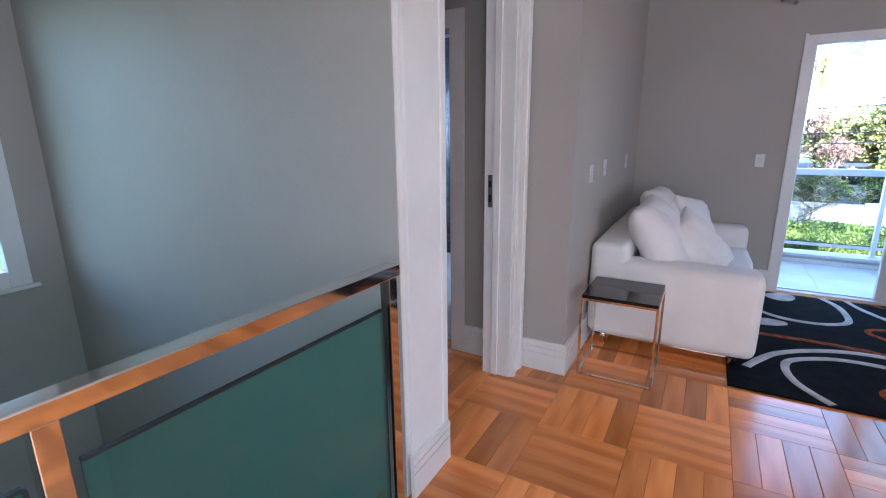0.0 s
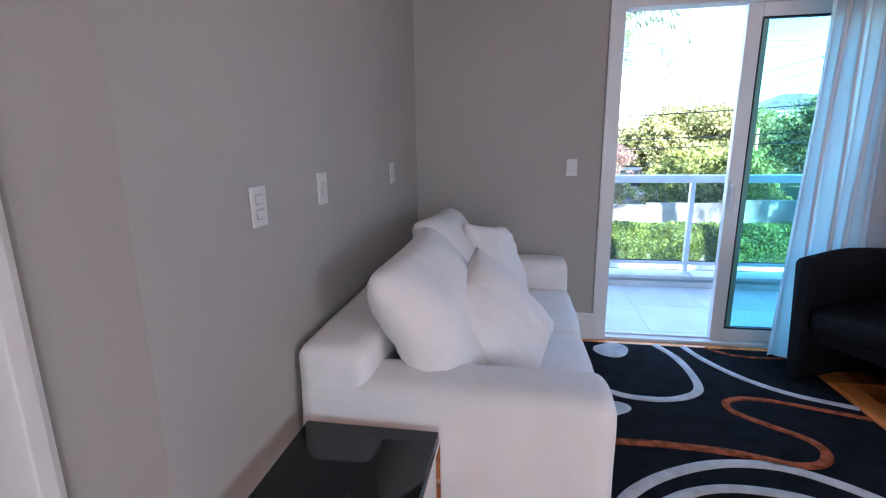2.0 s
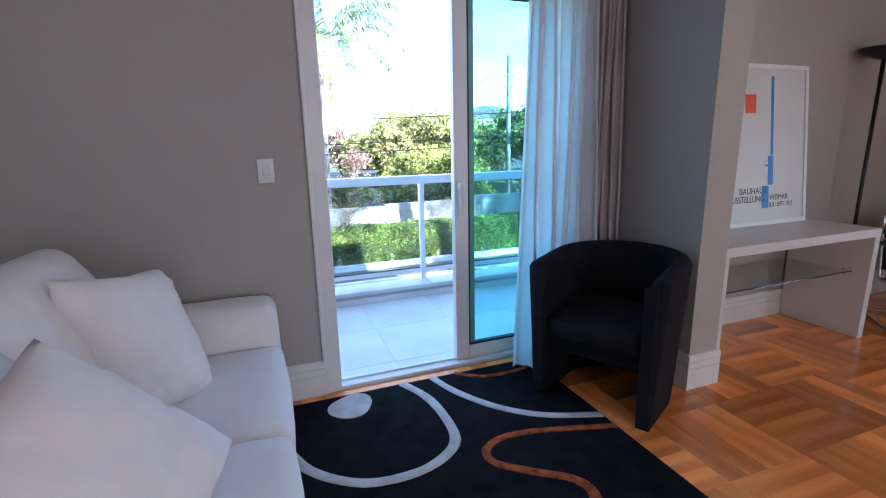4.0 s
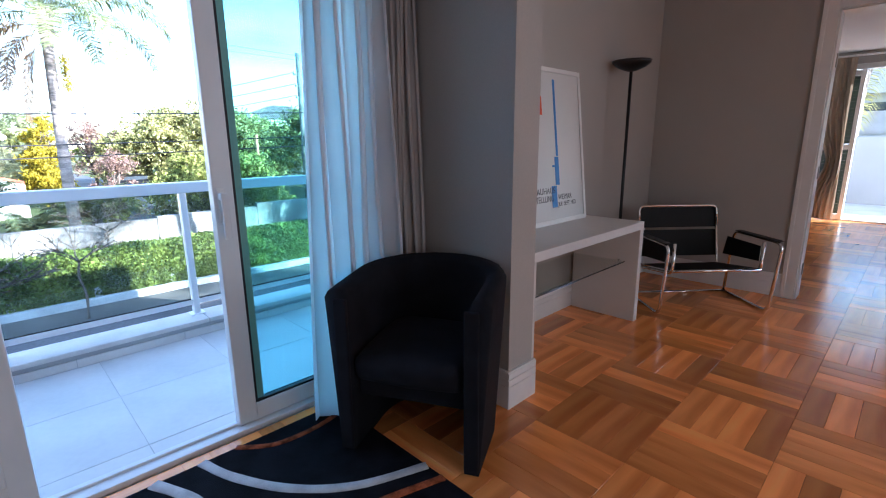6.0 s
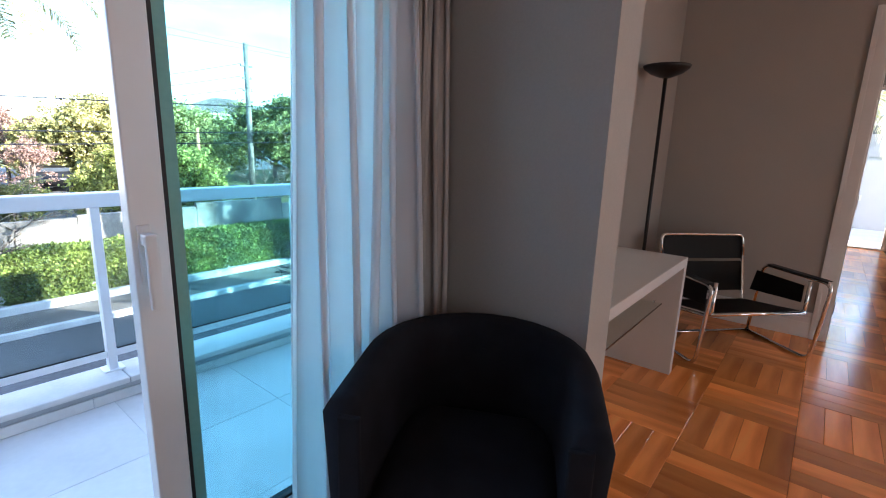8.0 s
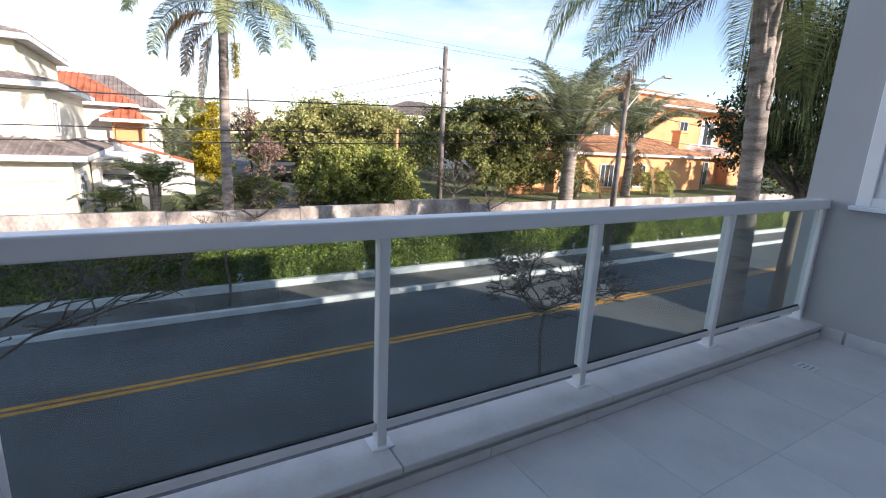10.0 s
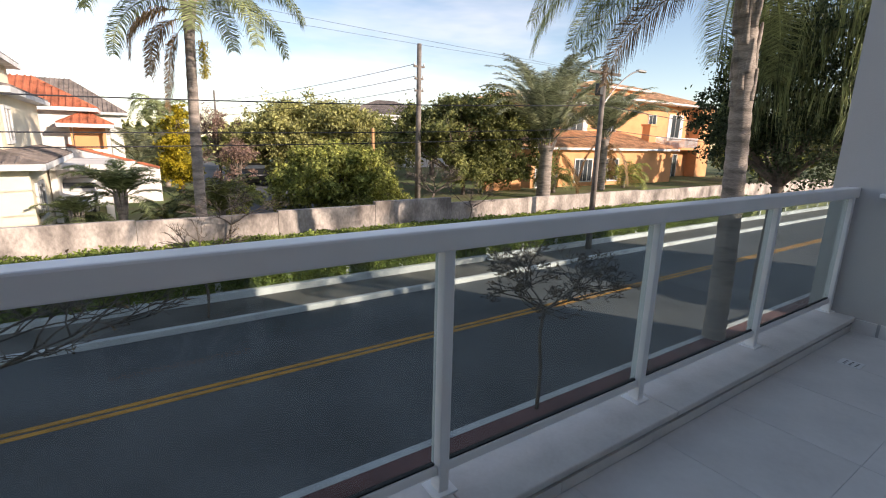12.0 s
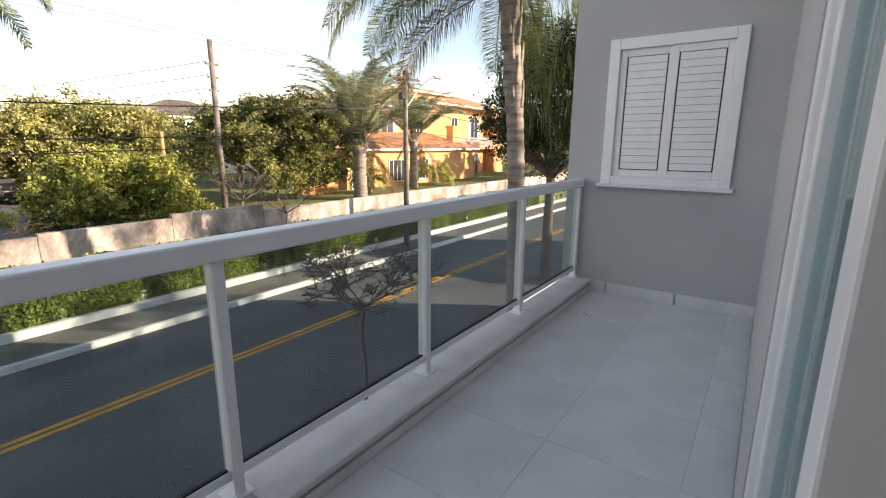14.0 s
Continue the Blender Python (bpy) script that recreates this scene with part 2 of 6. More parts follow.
def leafy(name, rgb, tint, rnd=0.0):
    m = mat(name, rgb, 0.6, var=0.2, scale=1.6, fine=9, bump=0, tint=tint, rnd=rnd, spec=0.3)
    n, k = m.node_tree.nodes, m.node_tree.links
    thin, mix = n.new("ShaderNodeBsdfTranslucent"), n.new("ShaderNodeMixShader")
    geo, hsv, ma = n.new("ShaderNodeNewGeometry"), n.new("ShaderNodeHueSaturation"), n.new("ShaderNodeMath")
    ma.operation = "MULTIPLY_ADD"
    ma.inputs[1].default_value, ma.inputs[2].default_value = 1.3, 0.40
    k.new(geo.outputs["Random Per Island"], ma.inputs[0])
    k.new(ma.outputs[0], hsv.inputs["Value"])
    b = n["Principled BSDF"]
    k.new(b.inputs["Base Color"].links[0].from_socket, hsv.inputs["Color"])
    k.new(hsv.outputs["Color"], b.inputs["Base Color"])
    k.new(hsv.outputs["Color"], thin.inputs["Color"])
    mix.inputs[0].default_value = 0.35
    k.new(b.outputs[0], mix.inputs[1])
    k.new(thin.outputs[0], mix.inputs[2])
    k.new(mix.outputs[0], n["Material Output"].inputs["Surface"])
    return m


L_HEDGE = leafy("hedge_leaf", (0.22, 0.27, 0.06), (0.10, 0.14, 0.035))
L_TREE = leafy("light_tree_leaf", (0.40, 0.38, 0.15), (0.24, 0.24, 0.09))
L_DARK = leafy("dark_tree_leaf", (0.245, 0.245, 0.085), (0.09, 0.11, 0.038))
L_MID = leafy("green_tree_leaf", (0.34, 0.345, 0.09), (0.16, 0.19, 0.05))
L_YELLOW = leafy("yellow_tree_leaf", (0.42, 0.33, 0.025), (0.25, 0.22, 0.02))
L_PALM = leafy("palm_leaf", (0.27, 0.28, 0.15), (0.16, 0.17, 0.09))
L_DRY = leafy("dry_palm_leaf", (0.26, 0.17, 0.085), (0.17, 0.11, 0.06))
L_BLUE = leafy("grey_green_palm_leaf", (0.34, 0.355, 0.23), (0.19, 0.21, 0.12))
L_FEATHER = leafy("green_feather_leaf", (0.26, 0.29, 0.13), (0.12, 0.15, 0.06))
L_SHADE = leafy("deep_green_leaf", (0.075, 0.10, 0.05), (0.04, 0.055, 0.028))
L_PINK = leafy("dry_pink_twig_leaf", (0.32, 0.21, 0.17), (0.22, 0.15, 0.11))


# ==== building helpers ====
def bx(bm, x0, x1, y0, y1, z0, z1, bev=0.0, seg=2):
    r = bmesh.ops.create_cube(bm, size=1.0, matrix=Matrix.Translation(((x0 + x1) / 2, (y0 + y1) / 2, (z0 + z1) / 2)) @ Matrix.Diagonal((x1 - x0, y1 - y0, z1 - z0, 1)))
    if bev:
        es = list({e for v in r["verts"] for e in v.link_edges})
        bmesh.ops.bevel(bm, geom=es, offset=bev, segments=seg, affect="EDGES", profile=0.5)
    return r["verts"]


def rod(bm, a, b, r, n=10, r2=None):
    a, b = Vector(a), Vector(b)
    d = b - a
    m = Matrix.Translation((a + b) / 2) @ d.to_track_quat("Z", "Y").to_matrix().to_4x4()
    bmesh.ops.create_cone(bm, cap_ends=True, segments=n, radius1=r, radius2=r if r2 is None else r2, depth=d.length, matrix=m)


def spline(pts, steps=6, closed=False):
    """Points of a smooth curve through the given ones."""
    p = [Vector(q) for q in pts]
    n, out = len(p), []
    for i in range(n if closed else n - 1):
        a, b, c, d = (p[(i + j) % n] if closed else p[min(max(i + j, 0), n - 1)] for j in (-1, 0, 1, 2))
        for s in range(steps):
            t = s / steps
            out.append(0.5 * (2 * b + (c - a) * t + (2 * a - 5 * b + 4 * c - d) * t * t + (3 * b - a - 3 * c + d) * t ** 3))
    return out if closed else out + [p[-1]]


def tube(bm, pts, r, n=8, taper=None):
    """A round bar along a line of points; taper gives the radius at its end."""
    pts = [Vector(p) for p in pts]
    rings, up = [], Vector((0.13, 0.21, 0.97))
    for i, p in enumerate(pts):
        d = (pts[min(i + 1, len(pts) - 1)] - pts[max(i - 1, 0)]).normalized()
        u = d.cross(up)
        u = u.normalized() if u.length > 1e-3 else d.orthogonal().normalized()
        v = d.cross(u)
        up = u.cross(d).normalized()
        rr = r if taper is None else r + (taper - r) * i / (len(pts) - 1)
        rings.append([bm.verts.new(p + rr * (math.cos(2 * math.pi * k / n) * u + math.sin(2 * math.pi * k / n) * v)) for k in range(n)])
    for a, b in zip(rings, rings[1:]):
        for k in range(n):
            bm.faces.new((a[k], a[(k + 1) % n], b[(k + 1) % n], b[k]))
    if n > 2:
        bm.faces.new(rings[0][::-1])
        bm.faces.new(rings[-1])


def corners(pts, r, steps=5):
    """A line of points with its corners rounded by r."""
    p = [Vector(q) for q in pts]
    out = [p[0]]
    for a, b, c in zip(p, p[1:], p[2:]):
        s, e = b + (a - b).normalized() * r, b + (c - b).normalized() * r
        out += [s * (1 - t) ** 2 + b * 2 * t * (1 - t) + e * t * t for t in [i / steps for i in range(steps + 1)]]
    return out + [p[-1]]


def lathe(bm, prof, n=24, at=(0, 0, 0)):
    o = Vector(at)
    rings = [[bm.verts.new(o + Vector((r * math.cos(2 * math.pi * k / n), r * math.sin(2 * math.pi * k / n), z))) for k in range(n)] for r, z in prof]
    for a, b in zip(rings, rings[1:]):
        for k in range(n):
            bm.faces.new((a[k], a[(k + 1) % n], b[(k + 1) % n], b[k]))
    bm.faces.new(rings[0][::-1])
    bm.faces.new(rings[-1])


def part(name, bm, material, parent=None, label="", smooth=False):
    """Links a bmesh as one mesh object, under a thing or a part."""
    bmesh.ops.recalc_face_normals(bm, faces=bm.faces)
    me = bpy.data.meshes.new(name)
    bm.to_mesh(me)
    bm.free()
    me.materials.append(material)
    if smooth:
        me.polygons.foreach_set("use_smooth", [True] * len(me.polygons))
    ob = new(name, me)
    if parent:
        ob.parent = parent
    if label:
        ob["label"] = label
    return ob


def thing(name, label, category, at=(0, 0, 0), rz=0.0, group=""):
    ob = new(name)
    ob.empty_display_size = 0.1
    ob.matrix_world = pose(*at, 0, 0, rz)
    return tagged(ob, label, category, group)


def fixed(name, bm, material, label, category="structure", smooth=False, parent=None):
    ob = part(name, bm, material, parent, label, smooth)
    if parent:
        return ob
    return tagged(ob, label, category, kind="structure")


def boxes(*rows, bev=0.0):
    bm = bmesh.new()
    for r in rows:
        bx(bm, *r, bev=bev)
    return bm


def wall_x(x0, x1, y0, y1, z0, z1, holes=()):
    """A wall that runs along y; holes are (y0, y1, z0, z1), in order."""
    rows, at = [], y0
    for a, b, c, d in holes:
        rows.append((x0, x1, at, a, z0, z1))
        if c > z0:
            rows.append((x0, x1, a, b, z0, c))
        if d < z1:
            rows.append((x0, x1, a, b, d, z1))
        at = b
    return boxes(*rows, (x0, x1, at, y1, z0, z1))


def wall_y(y0, y1, x0, x1, z0, z1, holes=()):
    rows, at = [], x0
    for a, b, c, d in holes:
        rows.append((at, a, y0, y1, z0, z1))
        if c > z0:
            rows.append((a, b, y0, y1, z0, c))
        if d < z1:
            rows.append((a, b, y0, y1, d, z1))
        at = b
    return boxes(*rows, (at, x1, y0, y1, z0, z1))


def skirting(name, a, b, side, label="tall white grooved skirting board", h=0.20):
    """A skirting board from a to b; side is the way it faces."""
    a, b, s = Vector((*a, 0)), Vector((*b, 0)), Vector((*side, 0))
    d = (b - a).normalized()
    bm = bmesh.new()
    for z0, z1, w in ((0.001, 0.118, 0.018), (0.118, 0.124, 0.012), (0.124, 0.158, 0.018), (0.158, 0.164, 0.012), (0.164, h - 0.006, 0.018), (h - 0.006, h, 0.013)):
        q = [a, b, b + s * w, a + s * w]
        lo, hi = [bm.verts.new(p + Vector((0, 0, z0))) for p in q], [bm.verts.new(p + Vector((0, 0, z1))) for p in q]
        bm.faces.new(lo[::-1]), bm.faces.new(hi)
        for i in range(4):
            bm.faces.new((lo[i], lo[(i + 1) % 4], hi[(i + 1) % 4], hi[i]))
    return fixed(name, bm, M_TRIM, label, "skirting board")

# ==== rooms ====
H = 2.75            # ceiling
G = -3.1            # street level
fixed("floor", boxes((-0.72, 5.72, -1.5, 5.35, -0.25, -0.012), (-2.2, -0.72, 1.62, 2.95, -0.25, -0.012), (5.72, 11.1, 1.5, 5.3, -0.25, -0.012)), M_SUB, "timber floor slab under the parquet", "floor")
fixed("ceiling", boxes((-3.55, 5.72, -1.65, 5.54, H, H + 0.2), (5.72, 11.3, 1.3, 5.54, H - 0.1, H + 0.2), (-2.2, -0.5, 2.95, 5.54, H - 0.15, H)), M_CEIL, "plain white plaster ceiling", "ceiling")
fixed("wall_sofa", boxes((-0.545, -0.395, 2.98, 5.35, 0, H)), M_WALL, "warm grey painted wall behind the sofa", "wall")
fixed("wall_bath", wall_y(2.83, 2.98, -2.2, -0.395, 0, H, [(-1.93, -1.19, 0, 2.12)]), M_WALL, "warm grey painted wall with the bathroom doorway", "wall")
fixed("wall_balcony", wall_y(5.35, 5.462, -0.545, 2.71, 0, H, [(0.885, 2.47, 0, 2.27)]), M_WALL, "warm grey painted wall with the balcony door opening", "wall")
fixed("wall_pier", boxes((2.71, 2.905, 4.625, 5.462, 0, H)), M_WALL, "projecting grey painted wall pier", "wall")
fixed("wall_alcove", boxes((2.905, 5.87, 5.215, 5.462, 0, H)), M_WALL, "warm grey painted alcove wall behind the desk", "wall")
# the opening at y -0.85 to 1.05 is unseen, added for the fill lamp
fixed("wall_east", wall_x(5.72, 5.87, -1.5, 5.215, 0, H, [(-0.85, 1.05, 0.5, 2.3), (3.08, 3.93, 0, 2.25)]), M_WALL, "warm grey painted wall with the bedroom doorway", "wall")
# the opening is that of the unseen south window
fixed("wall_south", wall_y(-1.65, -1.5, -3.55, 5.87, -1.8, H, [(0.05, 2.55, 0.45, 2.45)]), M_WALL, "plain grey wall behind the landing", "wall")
fixed("wall_stair_north", boxes((-3.4, -0.86, 1.49, 1.62, -1.8, H), (-0.86, -0.684, 1.486, 1.49, -1.8, H)), M_WALL, "smooth grey stairwell wall", "wall")
fixed("wall_stair_west", wall_x(-3.55, -3.4, -1.5, 1.62, -1.8, H, [(-0.35, 1.25, 0.66, 2.25)]), M_WALL, "grey stairwell wall with a tall window", "wall")
fixed("stair_landing", boxes((-3.4, -0.72, -1.5, 1.49, -1.8, -1.6)), M_TILE_W, "pale stair landing below the balustrade", "floor")
fixed("floor_edge", boxes((-0.735, -0.72, -1.5, 1.49, -0.3, -0.002)), M_TRIM, "white edge board of the upper floor", "trim")
fixed("wall_vestibule_west", boxes((-2.3, -2.15, 1.62, 2.83, 0, H)), M_WALL, "grey vestibule end wall", "wall")
fixed("wall_doorhead", boxes((-0.86, -0.68, 1.49, 1.80, 0, H), (-0.86, -0.68, 1.80, 2.64, 2.25, H), (-0.86, -0.68, 2.64, 2.83, 0, H)), M_TRIM, "white painted wall end framing the vestibule doorway", "wall")
# vestibule doorway casing and bathroom doorway casing
fixed("casing_vestibule", boxes((-0.68, -0.662, 2.64, 2.80, 0, 2.40), (-0.68, -0.650, 2.645, 2.675, 0, 2.37), (-0.68, -0.654, 2.76, 2.80, 0, 2.40), (-0.86, -0.68, 2.628, 2.64, 0, 2.25), (-0.80, -0.76, 2.618, 2.628, 0, 2.25), (-0.68, -0.662, 1.52, 1.80, 0, 2.40), (-0.68, -0.654, 1.76, 1.80, 0, 2.40), (-0.68, -0.662, 1.80, 2.64, 2.25, 2.40), bev=0.003), M_TRIM, "white moulded door casing", "door frame")
fixed("casing_bath", boxes((-2.03, -1.93, 2.812, 2.83, 0, 2.22), (-1.19, -1.09, 2.812, 2.83, 0, 2.22), (-1.93, -1.19, 2.812, 2.83, 2.12, 2.22), (-1.95, -1.925, 2.83, 3.01, 0, 2.12), (-1.19, -1.175, 2.83, 3.0, 0, 2.12), bev=0.003), M_TRIM, "white bathroom door casing", "door frame")
strike = fixed("strike_plate", boxes((-0.835, -0.805, 2.624, 2.6285, 1.07, 1.26), bev=0.002), M_STEEL, "dull steel latch plate let into the white jamb", "door hardware")
# no real recess: the dark inside each hole is put on as a black block
part("latch_hole", boxes((-0.828, -0.812, 2.621, 2.6245, 1.19, 1.225)), M_GASKET_SHADE, strike)
part("latch_hole", boxes((-0.828, -0.812, 2.621, 2.6245, 1.10, 1.145)), M_GASKET_SHADE, strike)
# bathroom beyond
fixed("bath_floor", boxes((-3.0, -0.545, 2.98, 5.2, -0.2, 0.004), (-1.93, -1.19, 2.95, 2.98, -0.2, 0.004)), M_TILE_W, "white bathroom floor tiles", "floor")
# the west opening is unseen, cut for the added bathroom lamp
fixed("bath_walls", boxes((-3.1, -3.0, 2.98, 3.9, 0, 2.6), (-3.1, -3.0, 4.9, 5.2, 0, 2.6), (-3.1, -3.0, 3.9, 4.9, 0, 1.1), (-3.1, -3.0, 3.9, 4.9, 2.1, 2.6), (-3.1, -0.545, 5.2, 5.3, 0, 2.6)), M_GROUT, "bathroom wall with pale grout", "wall")
fixed("threshold", boxes((-1.93, -1.19, 2.985, 3.03, 0.001, 0.010)), M_STONE, "pale stone bathroom threshold", "threshold")
bath_door = thing("bathroom_door", "white panelled bathroom door standing open on dark hinges", "door", (-1.925, 3.0, 0), 86)
bath_door["kind"] = "structure"
bd_bm = bmesh.new()
bx(bd_bm, 0, 0.70, -0.035, 0, 0.012, 2.10)
for i in range(6):
    bx(bd_bm, 0.0, 0.70, -0.043, -0.035, 0.02 + i * 0.348, 0.36 + i * 0.348, bev=0.004)
leaf = part("leaf", bd_bm, M_TRIM, bath_door)
for z in (0.26, 1.13, 1.95):
    part("hinge", boxes((-0.018, 0.022, -0.052, -0.043, z - 0.05, z + 0.05), bev=0.003), M_STEEL, bath_door, "dark steel hinge")
hb = boxes((0.62, 0.66, -0.052, -0.043, 0.98, 1.05), (0.62, 0.66, -0.052, -0.043, 0.88, 0.94))
rod(hb, (0.64, -0.05, 1.015), (0.64, -0.09, 1.015), 0.008)
rod(hb, (0.65, -0.09, 1.015), (0.53, -0.09, 1.015), 0.008)
part("handle", hb, M_STEEL, bath_door, "steel lever handle")

# skirting boards
skirting("baseboard", (-0.395, 2.83), (-0.395, 5.35), (1, 0))
skirting("baseboard", (-0.66, 2.83), (-0.377, 2.83), (0, -1))
skirting("baseboard", (-0.395, 5.35), (0.885, 5.35), (0, -1))
skirting("baseboard", (2.47, 5.35), (2.71, 5.35), (0, -1))
skirting("baseboard", (2.71, 5.35), (2.71, 4.625), (-1, 0))
skirting("baseboard", (2.692, 4.625), (2.923, 4.625), (0, -1))
skirting("baseboard", (2.905, 4.625), (2.905, 5.215), (1, 0))
skirting("baseboard", (2.905, 5.215), (5.72, 5.215), (0, -1))
skirting("baseboard", (5.72, 4.03), (5.72, 5.215), (-1, 0))
skirting("baseboard", (5.72, -1.5), (5.72, 2.98), (-1, 0))
skirting("baseboard", (-2.15, 2.83), (-2.03, 2.83), (0, -1))
skirting("baseboard", (-1.09, 2.83), (-0.86, 2.83), (0, -1))
skirting("baseboard", (-0.662, 1.49), (-0.662, 1.80), (1, 0))
skirting("baseboard", (-2.15, 1.62), (-2.15, 2.83), (1, 0))

# casing of the bedroom doorway
fixed("casing_bedroom", boxes((5.70, 5.72, 3.93, 4.03, 0, 2.36), (5.70, 5.72, 2.98, 3.08, 0, 2.36), (5.70, 5.72, 3.08, 3.93, 2.25, 2.36), (5.72, 5.87, 3.918, 3.93, 0, 2.25), (5.72, 5.87, 3.08, 3.092, 0, 2.25), (5.72, 5.87, 3.092, 3.918, 2.238, 2.25), (5.695, 5.70, 4.0, 4.03, 0, 2.36), bev=0.003), M_TRIM, "white moulded bedroom door casing", "door frame")
for z in (0.25, 1.05, 1.9):
    part("door_hinge", boxes((5.80, 5.83, 3.910, 3.918, z - 0.05, z + 0.05)), M_STEEL, bpy.data.objects["casing_bedroom"])

# stair window
sw = fixed("window_1", boxes((-3.46, -3.385, 1.19, 1.30, 0.60, 2.30), (-3.46, -3.385, -0.40, -0.29, 0.60, 2.30), (-3.46, -3.385, -0.29, 1.19, 2.20, 2.30), (-3.46, -3.385, -0.29, 1.19, 0.60, 0.70), (-3.45, -3.41, 0.42, 0.48, 0.70, 2.20), bev=0.004), M_ALU, "white framed stairwell window", "window")
part("sill", boxes((-3.42, -3.36, -0.45, 1.33, 0.575, 0.60), bev=0.004), M_ALU, sw)
part("pane", boxes((-3.435, -3.425, -0.29, 1.19, 0.70, 2.20)), G_CLEAR, sw).visible_shadow = False

# stair balustrade
bal = thing("balustrade", "chrome framed stair balustrade with green glass panels", "balustrade", (-0.733, 0, 0), -2.3)
bal["kind"] = "structure"
part("handrail", boxes((-0.030, 0.030, -1.48, 1.44, 1.0, 1.045), bev=0.004), M_CHROME, bal, "polished square handrail")
part("post", boxes((-0.022, 0.022, 1.385, 1.43, 0.0, 1.0), bev=0.003), M_CHROME, bal)
for y in (0.40, -0.65, -1.45):
    part("post", boxes((-0.022, 0.022, y - 0.0225, y + 0.0225, 0, 1.0), bev=0.003), M_CHROME, bal)
for a, b in ((0.445, 1.36), (-0.605, 0.355), (-1.41, -0.695)):
    p = part("glass_panel", boxes((-0.005, 0.005, a, b, 0.06, 0.885)), G_STAIR, bal, "green tinted glass panel")
    part("panel_edge", boxes((-0.007, 0.007, a, b, 0.885, 0.892)), M_GASKET_SHADE, p)
    part("panel_edge", boxes((-0.007, 0.007, b, b + 0.006, 0.06, 0.885)), M_GASKET_SHADE, p)

# bedroom seen through the doorway
fixed("wall_bed_north", boxes((5.87, 11.3, 5.2, 5.54, 0, H)), M_WALL, "bedroom side wall in grey paint", "wall")
# the hole is an unseen opening, added for the bedroom fill lamp
fixed("wall_bed_south", wall_y(1.4, 1.5, 5.87, 11.3, 0, H, [(7.4, 9.6, 0.75, 2.25)]), M_WALL, "bedroom side wall in grey paint", "wall")
fixed("wall_bed_east", wall_x(11.1, 11.3, 1.5, 5.2, 0, H, [(3.30, 4.85, 0, 2.40)]), M_WALL, "bedroom end wall with the terrace door", "wall")
fixed("door_2", boxes((11.06, 11.16, 3.24, 3.32, 0, 2.46), (11.06, 11.16, 4.83, 4.91, 0, 2.46), (11.06, 11.16, 3.32, 4.83, 2.38, 2.46), (11.06, 11.16, 4.16, 4.22, 0.02, 2.38), (11.06, 11.30, 3.32, 4.83, 0.0, 0.02), bev=0.004), M_TRIM, "white terrace door frame standing open", "door")
lv = thing("louvred_shutter", "dark green louvred terrace shutter standing ajar", "shutter", (11.04, 4.17, 0), 100)
part("frame", boxes((0, 0.05, -0.03, 0, 0.02, 2.36), (0.50, 0.55, -0.03, 0, 0.02, 2.36), (0.05, 0.50, -0.03, 0, 0.02, 0.10), (0.05, 0.50, -0.03, 0, 2.28, 2.36), (0.05, 0.50, -0.03, 0, 1.15, 1.22)), M_TRIM, lv)
for i in range(40):
    if i != 20:
        part("slat", boxes((0.05, 0.50, -0.026, -0.006, 0.115 + i * 0.054, 0.166 + i * 0.054)), M_GREENSLAT, lv)
dresser = thing("dresser", "dark brown wooden bedroom dresser with drawers", "dresser", (8.35, 2.72, 0))
part("body", boxes((-0.22, 0.28, -0.5, 0.5, 0.0, 1.06), bev=0.004), M_DARKWOOD, dresser)
part("top", boxes((-0.24, 0.30, -0.52, 0.52, 1.06, 1.09), bev=0.004), M_DARKWOOD, dresser)
for i in range(4):
    d = part("drawer", boxes((-0.238, -0.22, -0.48, 0.48, 0.05 + i * 0.25, 0.285 + i * 0.25), bev=0.003), M_DARKWOOD, dresser)


def drape(name, x0, x1, y, z0, z1, material, label, folds, amp, along="x", flare=0.0, gather=None, seed=1):
    """A hanging cloth with uneven pleats; gather pulls it in at that height."""
    rnd, bm = random.Random(seed), bmesh.new()
    nu, nv = folds * 12, 18
    ph = [rnd.uniform(-0.5, 0.5) for _ in range(folds + 2)]
    grid = []
    for j in range(nv + 1):
        v = j / nv
        z, row = z1 + (z0 - z1) * v, []
        for i in range(nu + 1):
            u = i / nu
            f = u * folds
            crease = 0.010 * noise.noise(Vector((u * folds * 2.3, v * 1.6 + 0.5 * u, seed)))
            w = crease + math.sin(2 * math.pi * f + ph[int(f)] * (1 - abs(2 * (f % 1) - 1))) * amp * (0.6 + 0.5 * v) + 0.012 * math.sin(9 * u + 3 * v)
            c = x0 + (x1 - x0) * u + 0.5 * amp * math.sin(4 * math.pi * f + 1.2 * ph[int(f)])
            if gather:
                k = math.exp(-((z - gather) / 0.45) ** 2)
                c = c + (x0 - c) * 0.62 * k
            c += flare * v * v * (u - 0.5) + 0.012 * math.sin(5 * v + 11 * u)
            row.append(bm.verts.new((c, y + w, z) if along == "x" else (y + w, c, z)))
        grid.append(row)
    for a, b in zip(grid, grid[1:]):
        for i in range(nu):
            bm.faces.new((a[i], a[i + 1], b[i + 1], b[i]))
    ob = part(name, bm, material, None, "", True)
    return tagged(ob, label, "curtain")


drape("sheer_curtain", 2.02, 2.46, 5.19, 0.015, 2.52, M_SHEER, "white sheer curtain drawn beside the balcony door", 5, 0.046, flare=0.10, seed=3)
drape("drape_curtain", 2.36, 2.69, 5.255, 0.02, 2.52, M_DRAPE, "pale grey pleated drape beside the balcony door", 8, 0.034, seed=5)
curtain_bar = thing("curtain_rod", "dark steel curtain rod above the balcony door", "curtain rod", (0.66, 5.215, 2.545))
